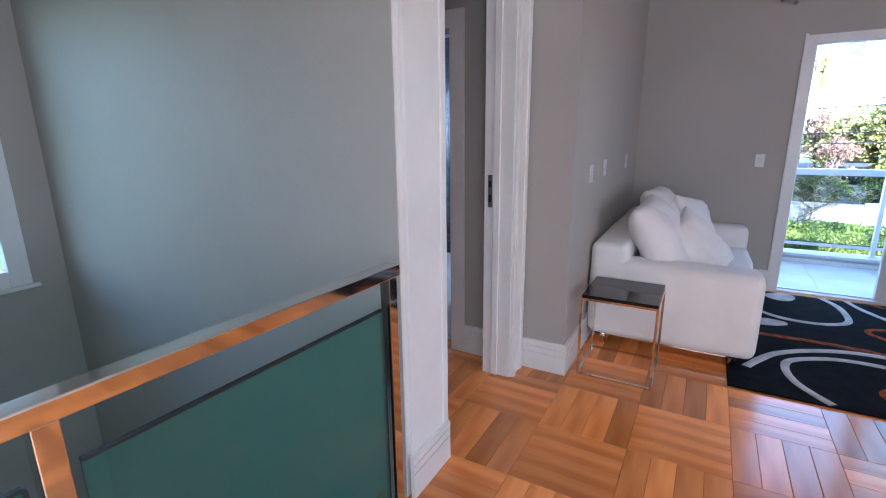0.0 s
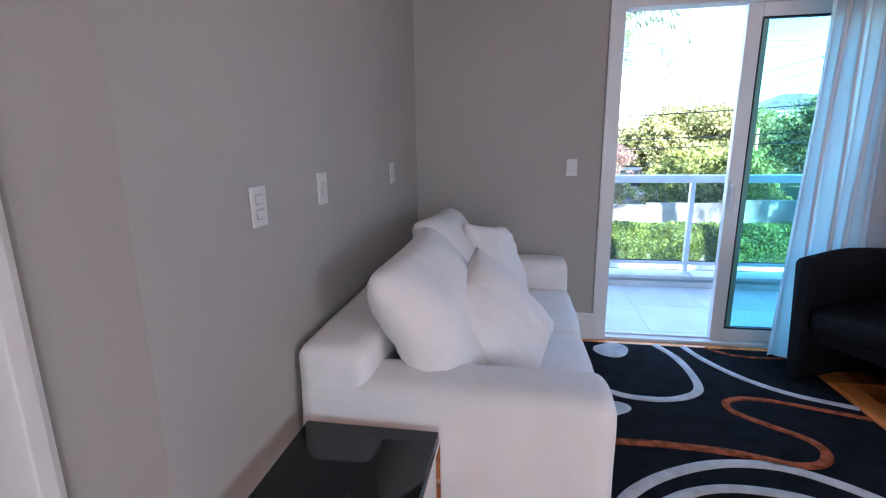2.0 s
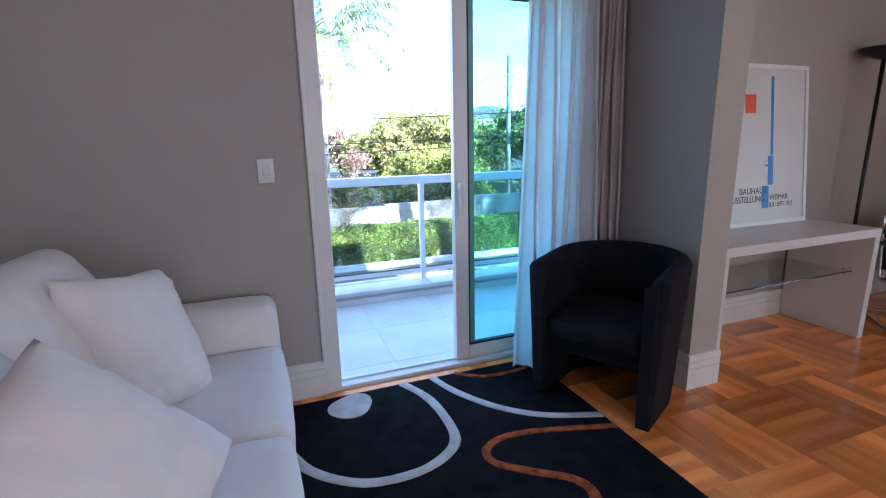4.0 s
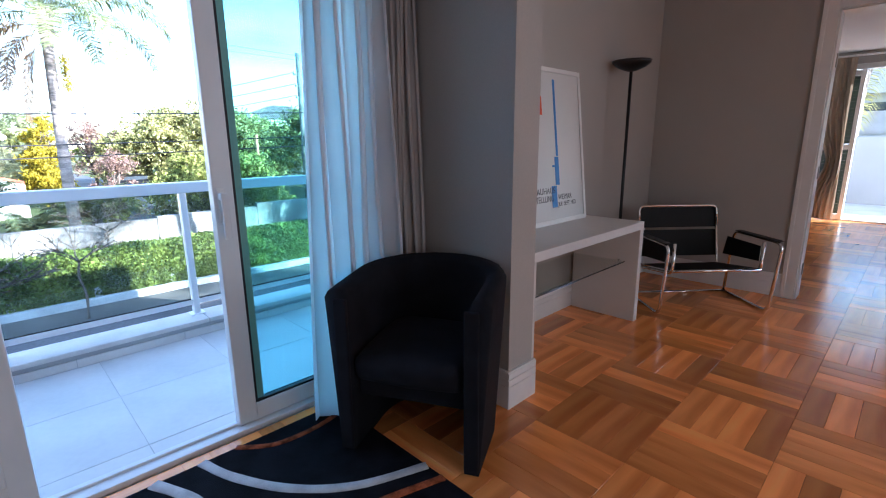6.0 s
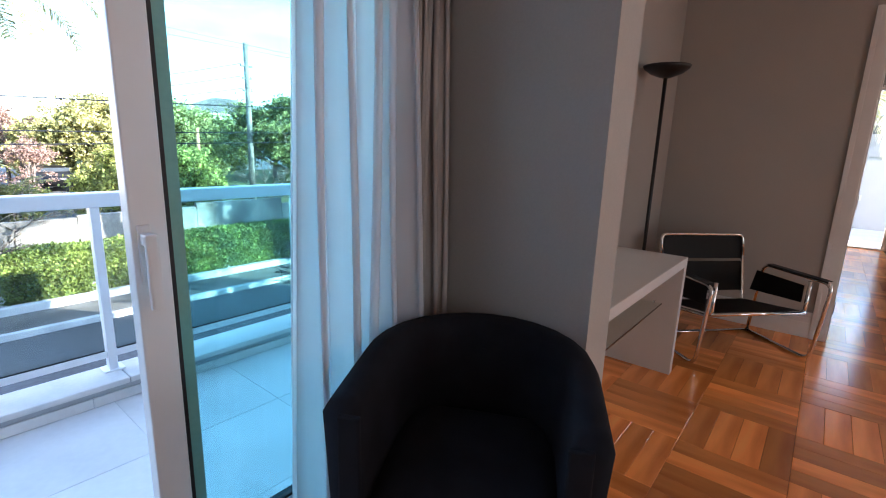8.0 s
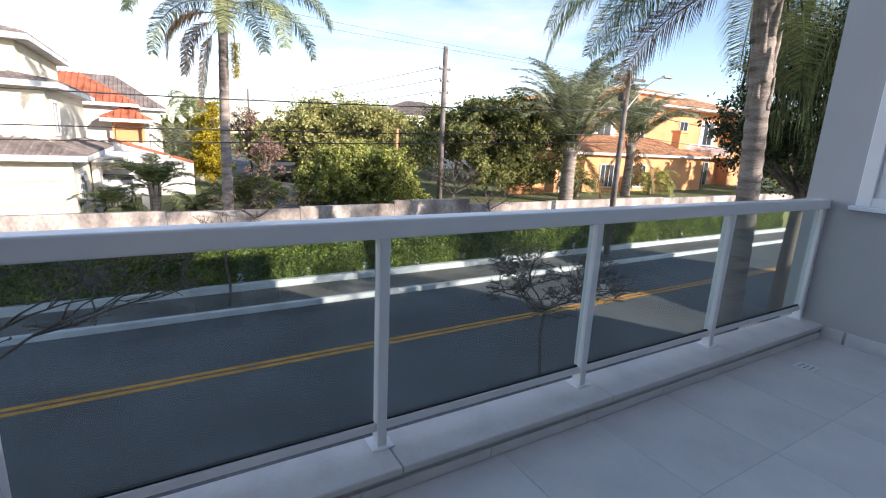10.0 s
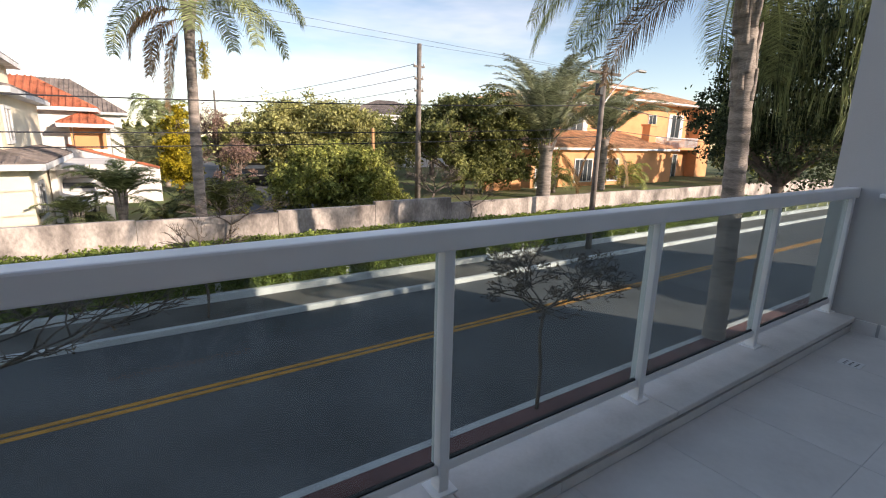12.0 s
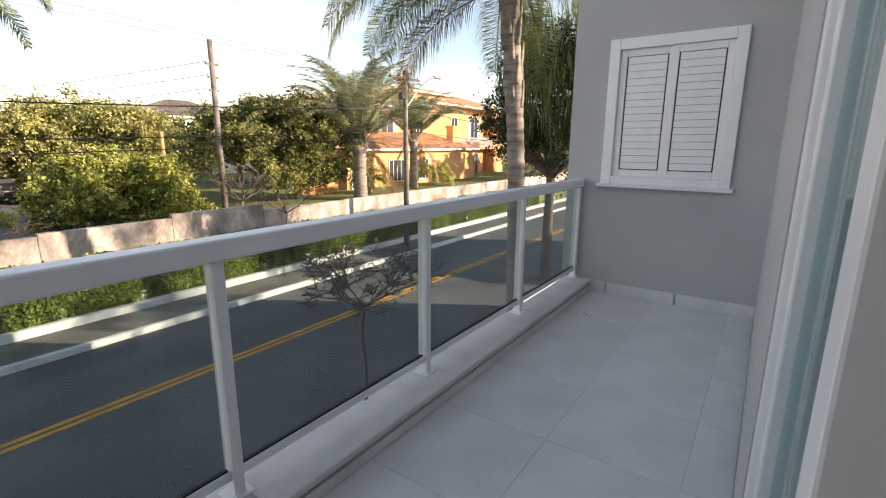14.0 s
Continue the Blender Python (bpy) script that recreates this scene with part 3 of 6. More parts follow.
rb = bmesh.new()
tube(rb, [Vector((0.0, 0, 0)), Vector((1.0, 0, 0)), Vector((2.04, 0, 0))], 0.011, 12, 0.011)
part("rod", rb, M_STEEL, curtain_bar, "", True)
rb = bmesh.new()
bmesh.ops.create_uvsphere(rb, u_segments=14, v_segments=8, radius=0.02)
part("finial", rb, M_STEEL, curtain_bar, "", True)
for rx in (0.10, 1.02, 1.96):
    part("bracket", boxes((rx - 0.012, rx + 0.012, 0.0, 0.135, -0.022, -0.010), bev=0.002), M_STEEL, curtain_bar)
drape("bedroom_curtain", 4.28, 4.75, 10.93, 0.02, 2.55, M_DRAPE_B, "beige curtain tied back by the terrace door", 6, 0.035, "y", gather=0.95, seed=7)
drape("bedroom_curtain", 3.26, 2.80, 10.93, 0.02, 2.55, M_DRAPE_B, "beige curtain tied back by the terrace door", 6, 0.035, "y", gather=1.1, seed=9)
crod = bmesh.new()
rod(crod, (10.93, 2.7, 2.57), (10.93, 4.95, 2.57), 0.014, 12)
rod(crod, (10.93, 2.8, 2.57), (11.1, 2.8, 2.57), 0.008, 8)
tagged(part("curtain_rod", crod, M_TRIM, None), "white curtain rod above the terrace door", "curtain rod")

# terrace behind the bedroom
fixed("terrace_floor", boxes((11.3, 14.1, 0.0, 6.5, -0.3, -0.02)), M_TILE_W, "pale tiled roof terrace", "floor")
fixed("terrace_wall", boxes((14.1, 14.25, 0.0, 6.5, -0.3, 1.36)), M_WALL_OUT, "grey rendered terrace parapet", "wall")
tb = fixed("terrace_outlet", boxes((14.07, 14.1, 3.55, 3.67, 0.55, 0.67), bev=0.004), M_PLATE, "white weatherproof outlet box on the parapet", "outlet")

# ==== balcony sliding door ====
fixed("door_frame_balcony", boxes((0.882, 0.958, 5.342, 5.470, 0.0, 2.27), (2.40, 2.47, 5.342, 5.470, 0, 2.27), (0.958, 2.40, 5.342, 5.470, 2.20, 2.27), (0.958, 2.40, 5.36, 5.470, -0.01, 0.018), (0.958, 2.40, 5.42, 5.43, 0.018, 0.03), (0.865, 0.885, 5.335, 5.35, 0, 2.285), bev=0.004), M_ALU, "white aluminium sliding door frame", "door frame")
sl = thing("sliding_door", "white framed sliding door leaf with blue-green tinted glass", "door", (1.675, 5.455, 0.02))
sl["kind"] = "structure"
part("frame", boxes((0, 0.085, -0.055, 0.0, 0, 2.18), (0.66, 0.735, -0.055, 0.0, 0, 2.18), (0.085, 0.66, -0.055, 0.0, 0, 0.085), (0.085, 0.66, -0.055, 0.0, 2.10, 2.18), bev=0.005), M_ALU, sl)
part("gasket", boxes((0.085, 0.097, -0.046, -0.012, 0.085, 2.10), (0.097, 0.66, -0.046, -0.012, 0.085, 0.096), (0.097, 0.66, -0.046, -0.012, 2.09, 2.10)), M_GASKET_SHADE, sl)
part("glass_edge", boxes((0.097, 0.132, -0.034, -0.022, 0.096, 2.09)), G_EDGE, sl)
part("pane", boxes((0.132, 0.66, -0.031, -0.025, 0.096, 2.09)), G_DOOR, sl, "blue-green tinted pane").visible_shadow = False
hp = bmesh.new()
bx(hp, 0.012, 0.042, -0.066, -0.055, 0.965, 1.115, bev=0.004)
bx(hp, 0.014, 0.040, -0.095, -0.066, 1.065, 1.097, bev=0.006)
bx(hp, 0.014, 0.046, -0.105, -0.088, 0.900, 1.097, bev=0.007)
part("handle", hp, M_ALU, sl, "white lever handle")

# ==== balcony ====
fixed("balcony_slab", boxes((-0.45, 5.73, 5.35, 7.10, -0.34, -0.0425)), M_GROUT2, "balcony floor slab", "floor")
fixed("wall_balcony_end", wall_x(5.73, 5.9, 5.462, 7.16, G, 3.2, [(5.80, 6.76, 1.06, 2.22)]), M_WALL_OUT, "grey rendered end wall of the balcony", "wall")
fixed("wall_balcony_left", boxes((-0.6, -0.45, 5.462, 7.16, G, 3.2)), M_WALL_OUT, "grey rendered end wall of the balcony", "wall")
fixed("wall_facade", boxes((-0.45, 0.8815, 5.462, 5.474, 0, 3.2), (2.4705, 5.73, 5.462, 5.474, 0, 3.2), (0.8815, 2.4705, 5.462, 5.474, 2.2705, 3.2)), M_WALL_OUT, "grey rendered outer face of the house", "wall")
fixed("wall_house_front", boxes((-0.45, 5.73, 6.6, 6.7, G, -0.3)), M_WALL_OUT, "grey rendered ground floor wall", "wall")
fixed("balcony_upstand", boxes((-0.45, 5.73, 6.872, 7.07, -0.046, 0.045)), M_WALL_OUT, "tiled balcony edge upstand", "parapet")
for i in range(5):
    a = -0.45 + i * 1.24
    p = fixed("coping", boxes((a + 0.002, min(a + 1.238, 5.728), 6.845, 7.095, 0.045, 0.078), bev=0.006), M_STONE, "pale stone coping of the balcony edge", "coping")
for i, a in enumerate([x * 0.62 for x in range(-1, 10)]):
    x0, x1 = max(a + 0.002, -0.448), min(a + 0.618, 5.728)
    if x1 > x0:
        part("skirting_tile", boxes((x0, x1, 6.860, 6.872, -0.04, 0.012)), M_TILE_W, bpy.data.objects["balcony_upstand"])
        part("skirting_tile", boxes((5.718, 5.73, 5.476 + i * 0.62, min(6.075 + i * 0.62, 6.86), -0.04, 0.065)), M_TILE_W, bpy.data.objects["wall_balcony_end"]) if i < 3 else None

rail = thing("balcony_railing", "white aluminium balcony railing with smoked glass panels", "railing", (0, 7.03, 0))
rail["kind"] = "structure"
part("top_rail", boxes((-0.45, 5.728, -0.045, 0.045, 0.985, 1.06), bev=0.008), M_ALU, rail)
POSTS = [-0.40, 0.80, 2.003, 3.192, 4.421, 5.69]
for x in POSTS:
    p = part("post", boxes((x - 0.021, x + 0.021, -0.03, 0.03, 0.075, 0.985), bev=0.004), M_ALU, rail)
    part("base_plate", boxes((x - 0.05, x + 0.05, -0.05, 0.05, 0.072, 0.084), bev=0.003), M_ALU, p)
for a, b in zip(POSTS, POSTS[1:]):
    p = part("glass_panel", boxes((a + 0.03, b - 0.03, -0.004, 0.004, 0.188, 0.985)), G_RAIL, rail, "smoked glass panel")
    p.visible_shadow = False
    part("bottom_bar", boxes((a + 0.0215, b - 0.0215, -0.016, 0.016, 0.150, 0.188), bev=0.003), M_ALU, rail)
    part("seal", boxes((a + 0.03, b - 0.03, -0.008, 0.008, 0.188, 0.196)), M_GASKET_SHADE, p)

# shuttered window in the end wall
w2 = fixed("window_2", boxes((5.695, 5.80, 6.74, 6.83, 1.03, 2.29), (5.695, 5.80, 5.775, 5.86, 1.03, 2.29), (5.695, 5.80, 5.86, 6.74, 2.20, 2.29), (5.695, 5.80, 5.86, 6.74, 1.03, 1.10), bev=0.006), M_ALU, "white louvred aluminium window with closed shutters", "window")
part("sill", boxes((5.665, 5.80, 5.745, 6.86, 1.0, 1.03), bev=0.005), M_ALU, w2)
for a, b, x in ((6.29, 6.74, 5.735), (5.86, 6.32, 5.715)):
    sh = part("shutter", boxes((x, x + 0.03, a, a + 0.055, 1.10, 2.20), (x, x + 0.03, b - 0.055, b, 1.10, 2.20), (x, x + 0.03, a + 0.055, b - 0.055, 1.10, 1.16), (x, x + 0.03, a + 0.055, b - 0.055, 2.14, 2.20), bev=0.004), M_ALU, w2)
    # black backing: gasket line round the slats, and painted shade between them
    part("shadow_gap", boxes((x + 0.016, x + 0.02, a + 0.055, b - 0.055, 1.16, 2.14)), M_GASKET_SHADE, sh)
    for i in range(16):
        z = 1.168 + i * 0.0606
        part("slat", boxes((x + 0.004, x + 0.014, a + 0.066, b - 0.066, z, z + 0.0580), bev=0.002), M_ALU, sh)

# floor drain
dr = thing("floor_drain", "square steel floor drain in the balcony tiles", "drain", (5.0, 6.65, -0.0395))
part("plate", boxes((-0.06, 0.06, -0.06, 0.06, 0.0, 0.004), bev=0.001), M_ALU, dr)
# slots are not cut; their shade is laid on as thin black blocks
for i in range(3):
    for j in range(3):
        part("slot", boxes((-0.042 + i * 0.03, -0.030 + i * 0.03, -0.040 + j * 0.03, -0.026 + j * 0.03, 0.004, 0.0045)), M_GASKET_SHADE, dr)

# ==== furniture ====
sofa = thing("sofa", "white slipcovered two-seat sofa against the grey wall", "sofa", (0, 0, 0))
S0, S1 = 3.36, 5.31


def soft(bm, x0, x1, y0, y1, z0, z1, r, puff=0.0, seed=0, cuts=6):
    """A padded block: rounded, slightly swollen and uneven."""
    tmp = bmesh.new()
    bx(tmp, x0, x1, y0, y1, z0, z1)
    bmesh.ops.bevel(tmp, geom=list(tmp.edges), offset=r, segments=4, affect="EDGES", profile=0.5)
    bmesh.ops.subdivide_edges(tmp, edges=[e for e in tmp.edges if e.calc_length() > 0.12], cuts=cuts, use_grid_fill=True)
    c = Vector(((x0 + x1) / 2, (y0 + y1) / 2, (z0 + z1) / 2))
    s = Vector((x1 - x0, y1 - y0, z1 - z0)) / 2
    for v in tmp.verts:
        q = Vector([(v.co[i] - c[i]) / s[i] for i in range(3)])
        for i in range(3):
            j, k = (i + 1) % 3, (i + 2) % 3
            v.co[i] += puff * q[i] * max(0, 1 - q[j] ** 2) * max(0, 1 - q[k] ** 2)
        v.co += 0.006 * noise.noise_vector(v.co * 5 + Vector((seed, 0, 0)))
    me = bpy.data.meshes.new("tmp")
    tmp.to_mesh(me)
    tmp.free()
    bm.from_mesh(me)
    bpy.data.meshes.remove(me)


def soft_part(name, row, r, mat_, parent, puff=0.0, seed=0, label="", cuts=6):
    bm = bmesh.new()
    soft(bm, *row, r, puff, seed, cuts)
    return part(name, bm, mat_, parent, label, True)


soft_part("base", (-0.36, 0.63, S0 + 0.03, S1 - 0.03, 0.085, 0.30), 0.03, M_SOFA, sofa)
soft_part("backrest", (-0.385, -0.13, S0 + 0.02, S1 - 0.02, 0.12, 0.755), 0.05, M_SOFA, sofa, 0.01)
soft_part("arm", (-0.375, 0.65, S0, S0 + 0.24, 0.09, 0.635), 0.055, M_SOFA, sofa, 0.012, 3)
soft_part("arm", (-0.375, 0.65, S1 - 0.24, S1, 0.09, 0.635), 0.055, M_SOFA, sofa, 0.012, 7)
soft_part("seat_cushion", (-0.13, 0.665, S0 + 0.24, S1 - 0.965, 0.27, 0.455), 0.045, M_SOFA, sofa, 0.02, 11)
soft_part("seat_cushion", (-0.13, 0.665, S0 + 0.985, S1 - 0.24, 0.27, 0.455), 0.045, M_SOFA, sofa, 0.02, 13)
for x, y in ((-0.27, S0 + 0.09), (0.54, S0 + 0.09), (-0.27, S1 - 0.09), (0.54, S1 - 0.09)):
    fb = bmesh.new()
    rod(fb, (x, y, 0.0155 if x > 0.5 else 0.001), (x, y, 0.10), 0.022, 12)
    part("foot", fb, M_CHROME, sofa, "short chrome foot", True)
part("base_bar", boxes((-0.25, 0.56, S0 + 0.055, S0 + 0.085, 0.070, 0.086)), M_CHROME, sofa)


def pillow(label, at, ry, rz, spin, w, h, t, seed, pinch=0.10):
    """A square scatter cushion with pinched corners, seams and creases."""
    bm, n = bmesh.new(), 30
    g = {}
    for s in (1, -1):
        for i in range(n + 1):
            for j in range(n + 1):
                u, v = 2 * i / n - 1, 2 * j / n - 1
                edge = i in (0, n) or j in (0, n)
                if s < 0 and edge:
                    g[s, i, j] = g[1, i, j]
                    continue
                f = ((1 - abs(u) ** 2.6) * (1 - abs(v) ** 2.6)) ** 0.5 if not edge else 0
                k = 1 - pinch * ((1 - u * u) * v * v + (1 - v * v) * u * u) - 0.05 * (u * v) ** 6
                p = Vector((u * w / 2 * k, v * h / 2 * k, s * t / 2 * f))
                q = noise.noise(Vector((u * 2.2 + seed, v * 2.2, s * 3.0))) * 0.020 + abs(noise.noise(Vector((u * 3.5 + seed, v * 6 + u * 3, s * 5)))) * 0.014 + noise.noise(Vector((u * 9 + seed, v * 9, s))) * 0.005
                p.z += q if not edge else 0.012 * noise.noise(Vector((u * 1.5 + seed, v * 1.5, 0)))
                g[s, i, j] = bm.verts.new(p)
    for s in (1, -1):
        for i in range(n):
            for j in range(n):
                f = [g[s, i, j], g[s, i + 1, j], g[s, i + 1, j + 1], g[s, i, j + 1]]
                bm.faces.new(f if s > 0 else f[::-1])
    ob = part("pillow", bm, M_PILLOW, None, "", True)
    ob.matrix_world = pose(*at, 0, ry, rz) @ pose(0, 0, 0, 0, 0, spin)
    return tagged(ob, label, "pillow", "pillows on the sofa")


pillow("large soft white cotton pillow leaning on the sofa back", (0.03, 3.87, 0.715), 60, -4, 3, 0.65, 0.84, 0.30, 1, 0.05)
pillow("large soft white cotton pillow leaning on the sofa back", (0.0, 4.62, 0.725), 62, -3, -2, 0.65, 0.80, 0.29, 2, 0.05)
pillow("white cotton scatter pillow leaning on the pillow behind", (0.27, 3.92, 0.665), 52, -30, 24, 0.55, 0.55, 0.20, 3, 0.12)
pillow("white cotton scatter pillow leaning on the pillow behind", (0.22, 4.66, 0.70), 66, -20, -12, 0.54, 0.50, 0.20, 4, 0.12)

# side table
tab = thing("side_table", "chrome tube side table with a black glass top", "side table", (-0.10, 3.095, 0))
part("tabletop", boxes((-0.215, 0.215, -0.215, 0.215, 0.515, 0.533), bev=0.002), M_BLKGLASS, tab, "glossy black glass top")
tf = bmesh.new()
for x in (-0.213, 0.213):
    bx(tf, x - 0.007, x + 0.007, -0.22, 0.22, 0.501, 0.515)
for y in (-0.213, 0.213):
    bx(tf, -0.206, 0.206, y - 0.007, y + 0.007, 0.501, 0.515)
part("top_frame", tf, M_CHROME, tab)
for x in (-0.213, 0.213):
    for y in (-0.213, 0.213):
        part("leg", boxes((x - 0.007, x + 0.007, y - 0.007, y + 0.007, 0.0, 0.501)), M_CHROME, tab)
for x in (-0.213, 0.213):
    part("floor_rail", boxes((x - 0.007, x + 0.007, -0.206, 0.206, 0.0, 0.014)), M_CHROME, tab)
part("floor_rail", boxes((-0.206, 0.206, -0.220, -0.206, 0.0, 0.014)), M_CHROME, tab)
part("floor_rail", boxes((-0.206, 0.206, 0.206, 0.220, 0.0, 0.014)), M_CHROME, tab)

# rug
rug = thing("rug", "black pile rug with white and rust curved lines", "rug", (0, 0, 0))
rb = bmesh.new()
bx(rb, 0.515, 2.115, 3.155, 5.265, 0.001, 0.015, bev=0.005)
part("field", rb, M_RUG, rug)


def band(name, pts, w, material, z=0.0185, w_end=None):
    """A flat woven stripe along a smooth line on the rug."""
    line = spline([(x, y, 0) for x, y in pts], 8)
    bm, n = bmesh.new(), len(line)
    rows = []
    for i, p in enumerate(line):
        d = (line[min(i + 1, n - 1)] - line[max(i - 1, 0)]).normalized()
        s = Vector((-d.y, d.x, 0)) * (w + ((w_end or w) - w) * i / (n - 1)) / 2 * (1 + 0.10 * noise.noise(p * 9))
        rows.append([bm.verts.new((q.x, q.y, h)) for q, h in ((p + s, 0.0145), (p + s * 0.86, z), (p - s * 0.86, z), (p - s, 0.0145))])
    for a, b in zip(rows, rows[1:]):
        for k in range(3):
            bm.faces.new((a[k], a[k + 1], b[k + 1], b[k]))
    return part(name, bm, material, rug, "", True)


def blot(name, at, rx, ry, turn, material, wob=0.1):
    bm, n = bmesh.new(), 40
    vs, c = [], math.cos(radians(turn))
    s = math.sin(radians(turn))
    for i in range(n):
        a = 2 * math.pi * i / n
        r = 1 + wob * math.sin(2 * a + 1) + wob * 0.6 * math.sin(3 * a)
        x, y = rx * r * math.cos(a), ry * r * math.sin(a)
        vs.append(bm.verts.new((at[0] + c * x - s * y, at[1] + s * x + c * y, 0.0185)))
    low = [bm.verts.new((v.co.x, v.co.y, 0.0145)) for v in vs]
    bm.faces.new(vs)
    for i in range(n):
        bm.faces.new((low[i], low[(i + 1) % n], vs[(i + 1) % n], vs[i]))
    return part(name, bm, material, rug)


band("white_arc", [(0.62, 3.46), (0.70, 3.61), (0.81, 3.77), (0.99, 3.91), (1.22, 4.01), (1.46, 4.03), (1.64, 3.96), (1.79, 3.85), (1.93, 3.70), (2.02, 3.50)], 0.055, M_RUG_W)
band("white_arc", [(1.02, 3.165), (0.95, 3.25), (0.87, 3.38), (0.84, 3.55), (0.88, 3.69), (1.05, 3.81), (1.23, 3.86), (1.44, 3.85), (1.60, 3.79), (1.73, 3.69), (1.80, 3.55), (1.82, 3.35), (1.78, 3.165)], 0.05, M_RUG_W)
band("rust_line", [(0.62, 4.10), (0.78, 4.11), (1.03, 4.12), (1.33, 4.10), (1.54, 4.05), (1.67, 4.08), (1.73, 4.17), (1.70, 4.26), (1.57, 4.36), (1.46, 4.46), (1.46, 4.55), (1.55, 4.60), (1.68, 4.60), (1.88, 4.55), (2.11, 4.48)], 0.055, M_RUG_O, w_end=0.035)
band("white_arc", [(1.28, 5.262), (1.36, 5.08), (1.385, 4.88), (1.37, 4.69), (1.29, 4.59), (1.14, 4.53), (0.95, 4.54), (0.81, 4.62), (0.71, 4.73), (0.65, 4.86)], 0.05, M_RUG_W)
band("white_line", [(1.46, 5.262), (1.52, 5.08), (1.65, 4.86), (1.84, 4.69), (2.112, 4.58)], 0.045, M_RUG_W)
band("rust_line", [(1.60, 5.262), (1.70, 5.18), (1.79, 5.15), (1.95, 5.15), (2.112, 5.19)], 0.03, M_RUG_O)
blot("rust_spot", (1.39, 3.41), 0.105, 0.14, 40, M_RUG_O, 0.07)
blot("white_spot", (0.97, 5.14), 0.11, 0.115, 20, M_RUG_W)
blot("white_spot", (0.78, 4.40), 0.15, 0.085, 0, M_RUG_W)

# tub armchair
tubc = thing("armchair", "black wool tub armchair with plain sides", "armchair", (2.08, 4.665, 0), -62)


def shell(bm, prof, r_out, r_in, straight, z_of, n=28):
    """A horseshoe wall, open towards -y, from z to z_of(t)."""
    pts = []
    for i in range(n + 1):
        t = i / n
        if t < 0.28:
            pts.append((Vector((1, 0)), t / 0.28 * straight, t))
        elif t > 0.72:
            pts.append((Vector((-1, 0)), (1 - t) / 0.28 * straight, t))
        else:
            an = math.pi * (t - 0.28) / 0.44
            pts.append((Vector((math.cos(an), math.sin(an))), straight, t))
    rings = []
    for dvec, yo, t in pts:
        top = z_of(t)
        row = []
        for r, z in ((r_out * 0.94, prof), (r_out, 0.35), (r_out + 0.022, top - 0.035), (r_out + 0.006, top - 0.006), ((r_out + r_in) / 2 + 0.016, top), (r_in + 0.030, top - 0.006), (r_in + 0.014, top - 0.035), (r_in, 0.35), (r_in, prof)):
            row.append(bm.verts.new((dvec.x * r, yo + dvec.y * r, z)))
        rings.append(row)
    m = len(rings[0])
    for a, b in zip(rings, rings[1:]):
        for k in range(m):
            bm.faces.new((a[k], a[(k + 1) % m], b[(k + 1) % m], b[k]))
    bm.faces.new(rings[0])
    bm.faces.new(rings[-1][::-1])


sb = bmesh.new()
shell(sb, 0.001, 0.325, 0.245, 0.31, lambda t: 0.735 + 0.035 * math.sin(math.pi * t))
shell_ob = part("shell", sb, M_BLACKFAB, tubc, "", True)
for x in (-0.305, 0.245):
    part("arm_front", boxes((x, x + 0.06, -0.014, 0.004, 0.02, 0.70), bev=0.006), M_BLACKFAB, tubc)
soft_part("seat", (-0.24, 0.24, 0.0, 0.52, 0.335, 0.455), 0.04, M_BLACKFAB, tubc, 0.02, 5, cuts=3)
part("seat_rail", boxes((-0.24, 0.24, 0.06, 0.10, 0.25, 0.36), bev=0.005), M_BLACKFAB, tubc)

# desk
desk = thing("desk", "white lacquered panel desk with a glass shelf", "desk", (2.945, 4.675, 0))
part("desktop", boxes((0.0, 1.40, 0.0, 0.52, 0.695, 0.75), bev=0.003), M_DESK, desk)
part("side_panel", boxes((1.345, 1.40, 0.0, 0.52, 0.0, 0.695), bev=0.003), M_DESK, desk)
part("side_panel", boxes((0.0, 0.055, 0.0, 0.52, 0.0, 0.695), bev=0.003), M_DESK, desk)
gs = part("glass_shelf", boxes((0.055, 1.345, 0.10, 0.50, 0.442, 0.450)), G_CLEAR, desk, "clear glass shelf")
part("shelf_edge", boxes((0.055, 1.345, 0.097, 0.10, 0.442, 0.450)), M_PANE, gs)
for x in (0.06, 1.33):
    pb = bmesh.new()
    rod(pb, (x, 0.14, 0.455), (x + 0.012, 0.14, 0.455), 0.007)
    part("shelf_pin", pb, M_CHROME, desk)

# poster, leaning
ps = thing("framed_poster", "white framed exhibition poster leaning on the desk", "poster", (3.40, 5.075, 0.7505))
ps.matrix_world = pose(3.40, 5.075, 0.7515, -6.6, 0, 0)
PW, PH = 0.84, 1.06
part("frame", boxes((0, PW, 0, 0.022, 0, 0.03), (0, PW, 0, 0.022, PH - 0.03, PH), (0, 0.03, 0, 0.022, 0.03, PH - 0.03), (PW - 0.03, PW, 0, 0.022, 0.03, PH - 0.03), bev=0.002), M_TRIM, ps)
part("print", boxes((0.03, PW - 0.03, 0.008, 0.02, 0.03, PH - 0.03)), M_PAPER, ps, "white poster print")


def ink(name, x0, x1, z0, z1, material):
    part(name, boxes((x0, x1, 0.0068, 0.0079, z0, z1)), material, ps)


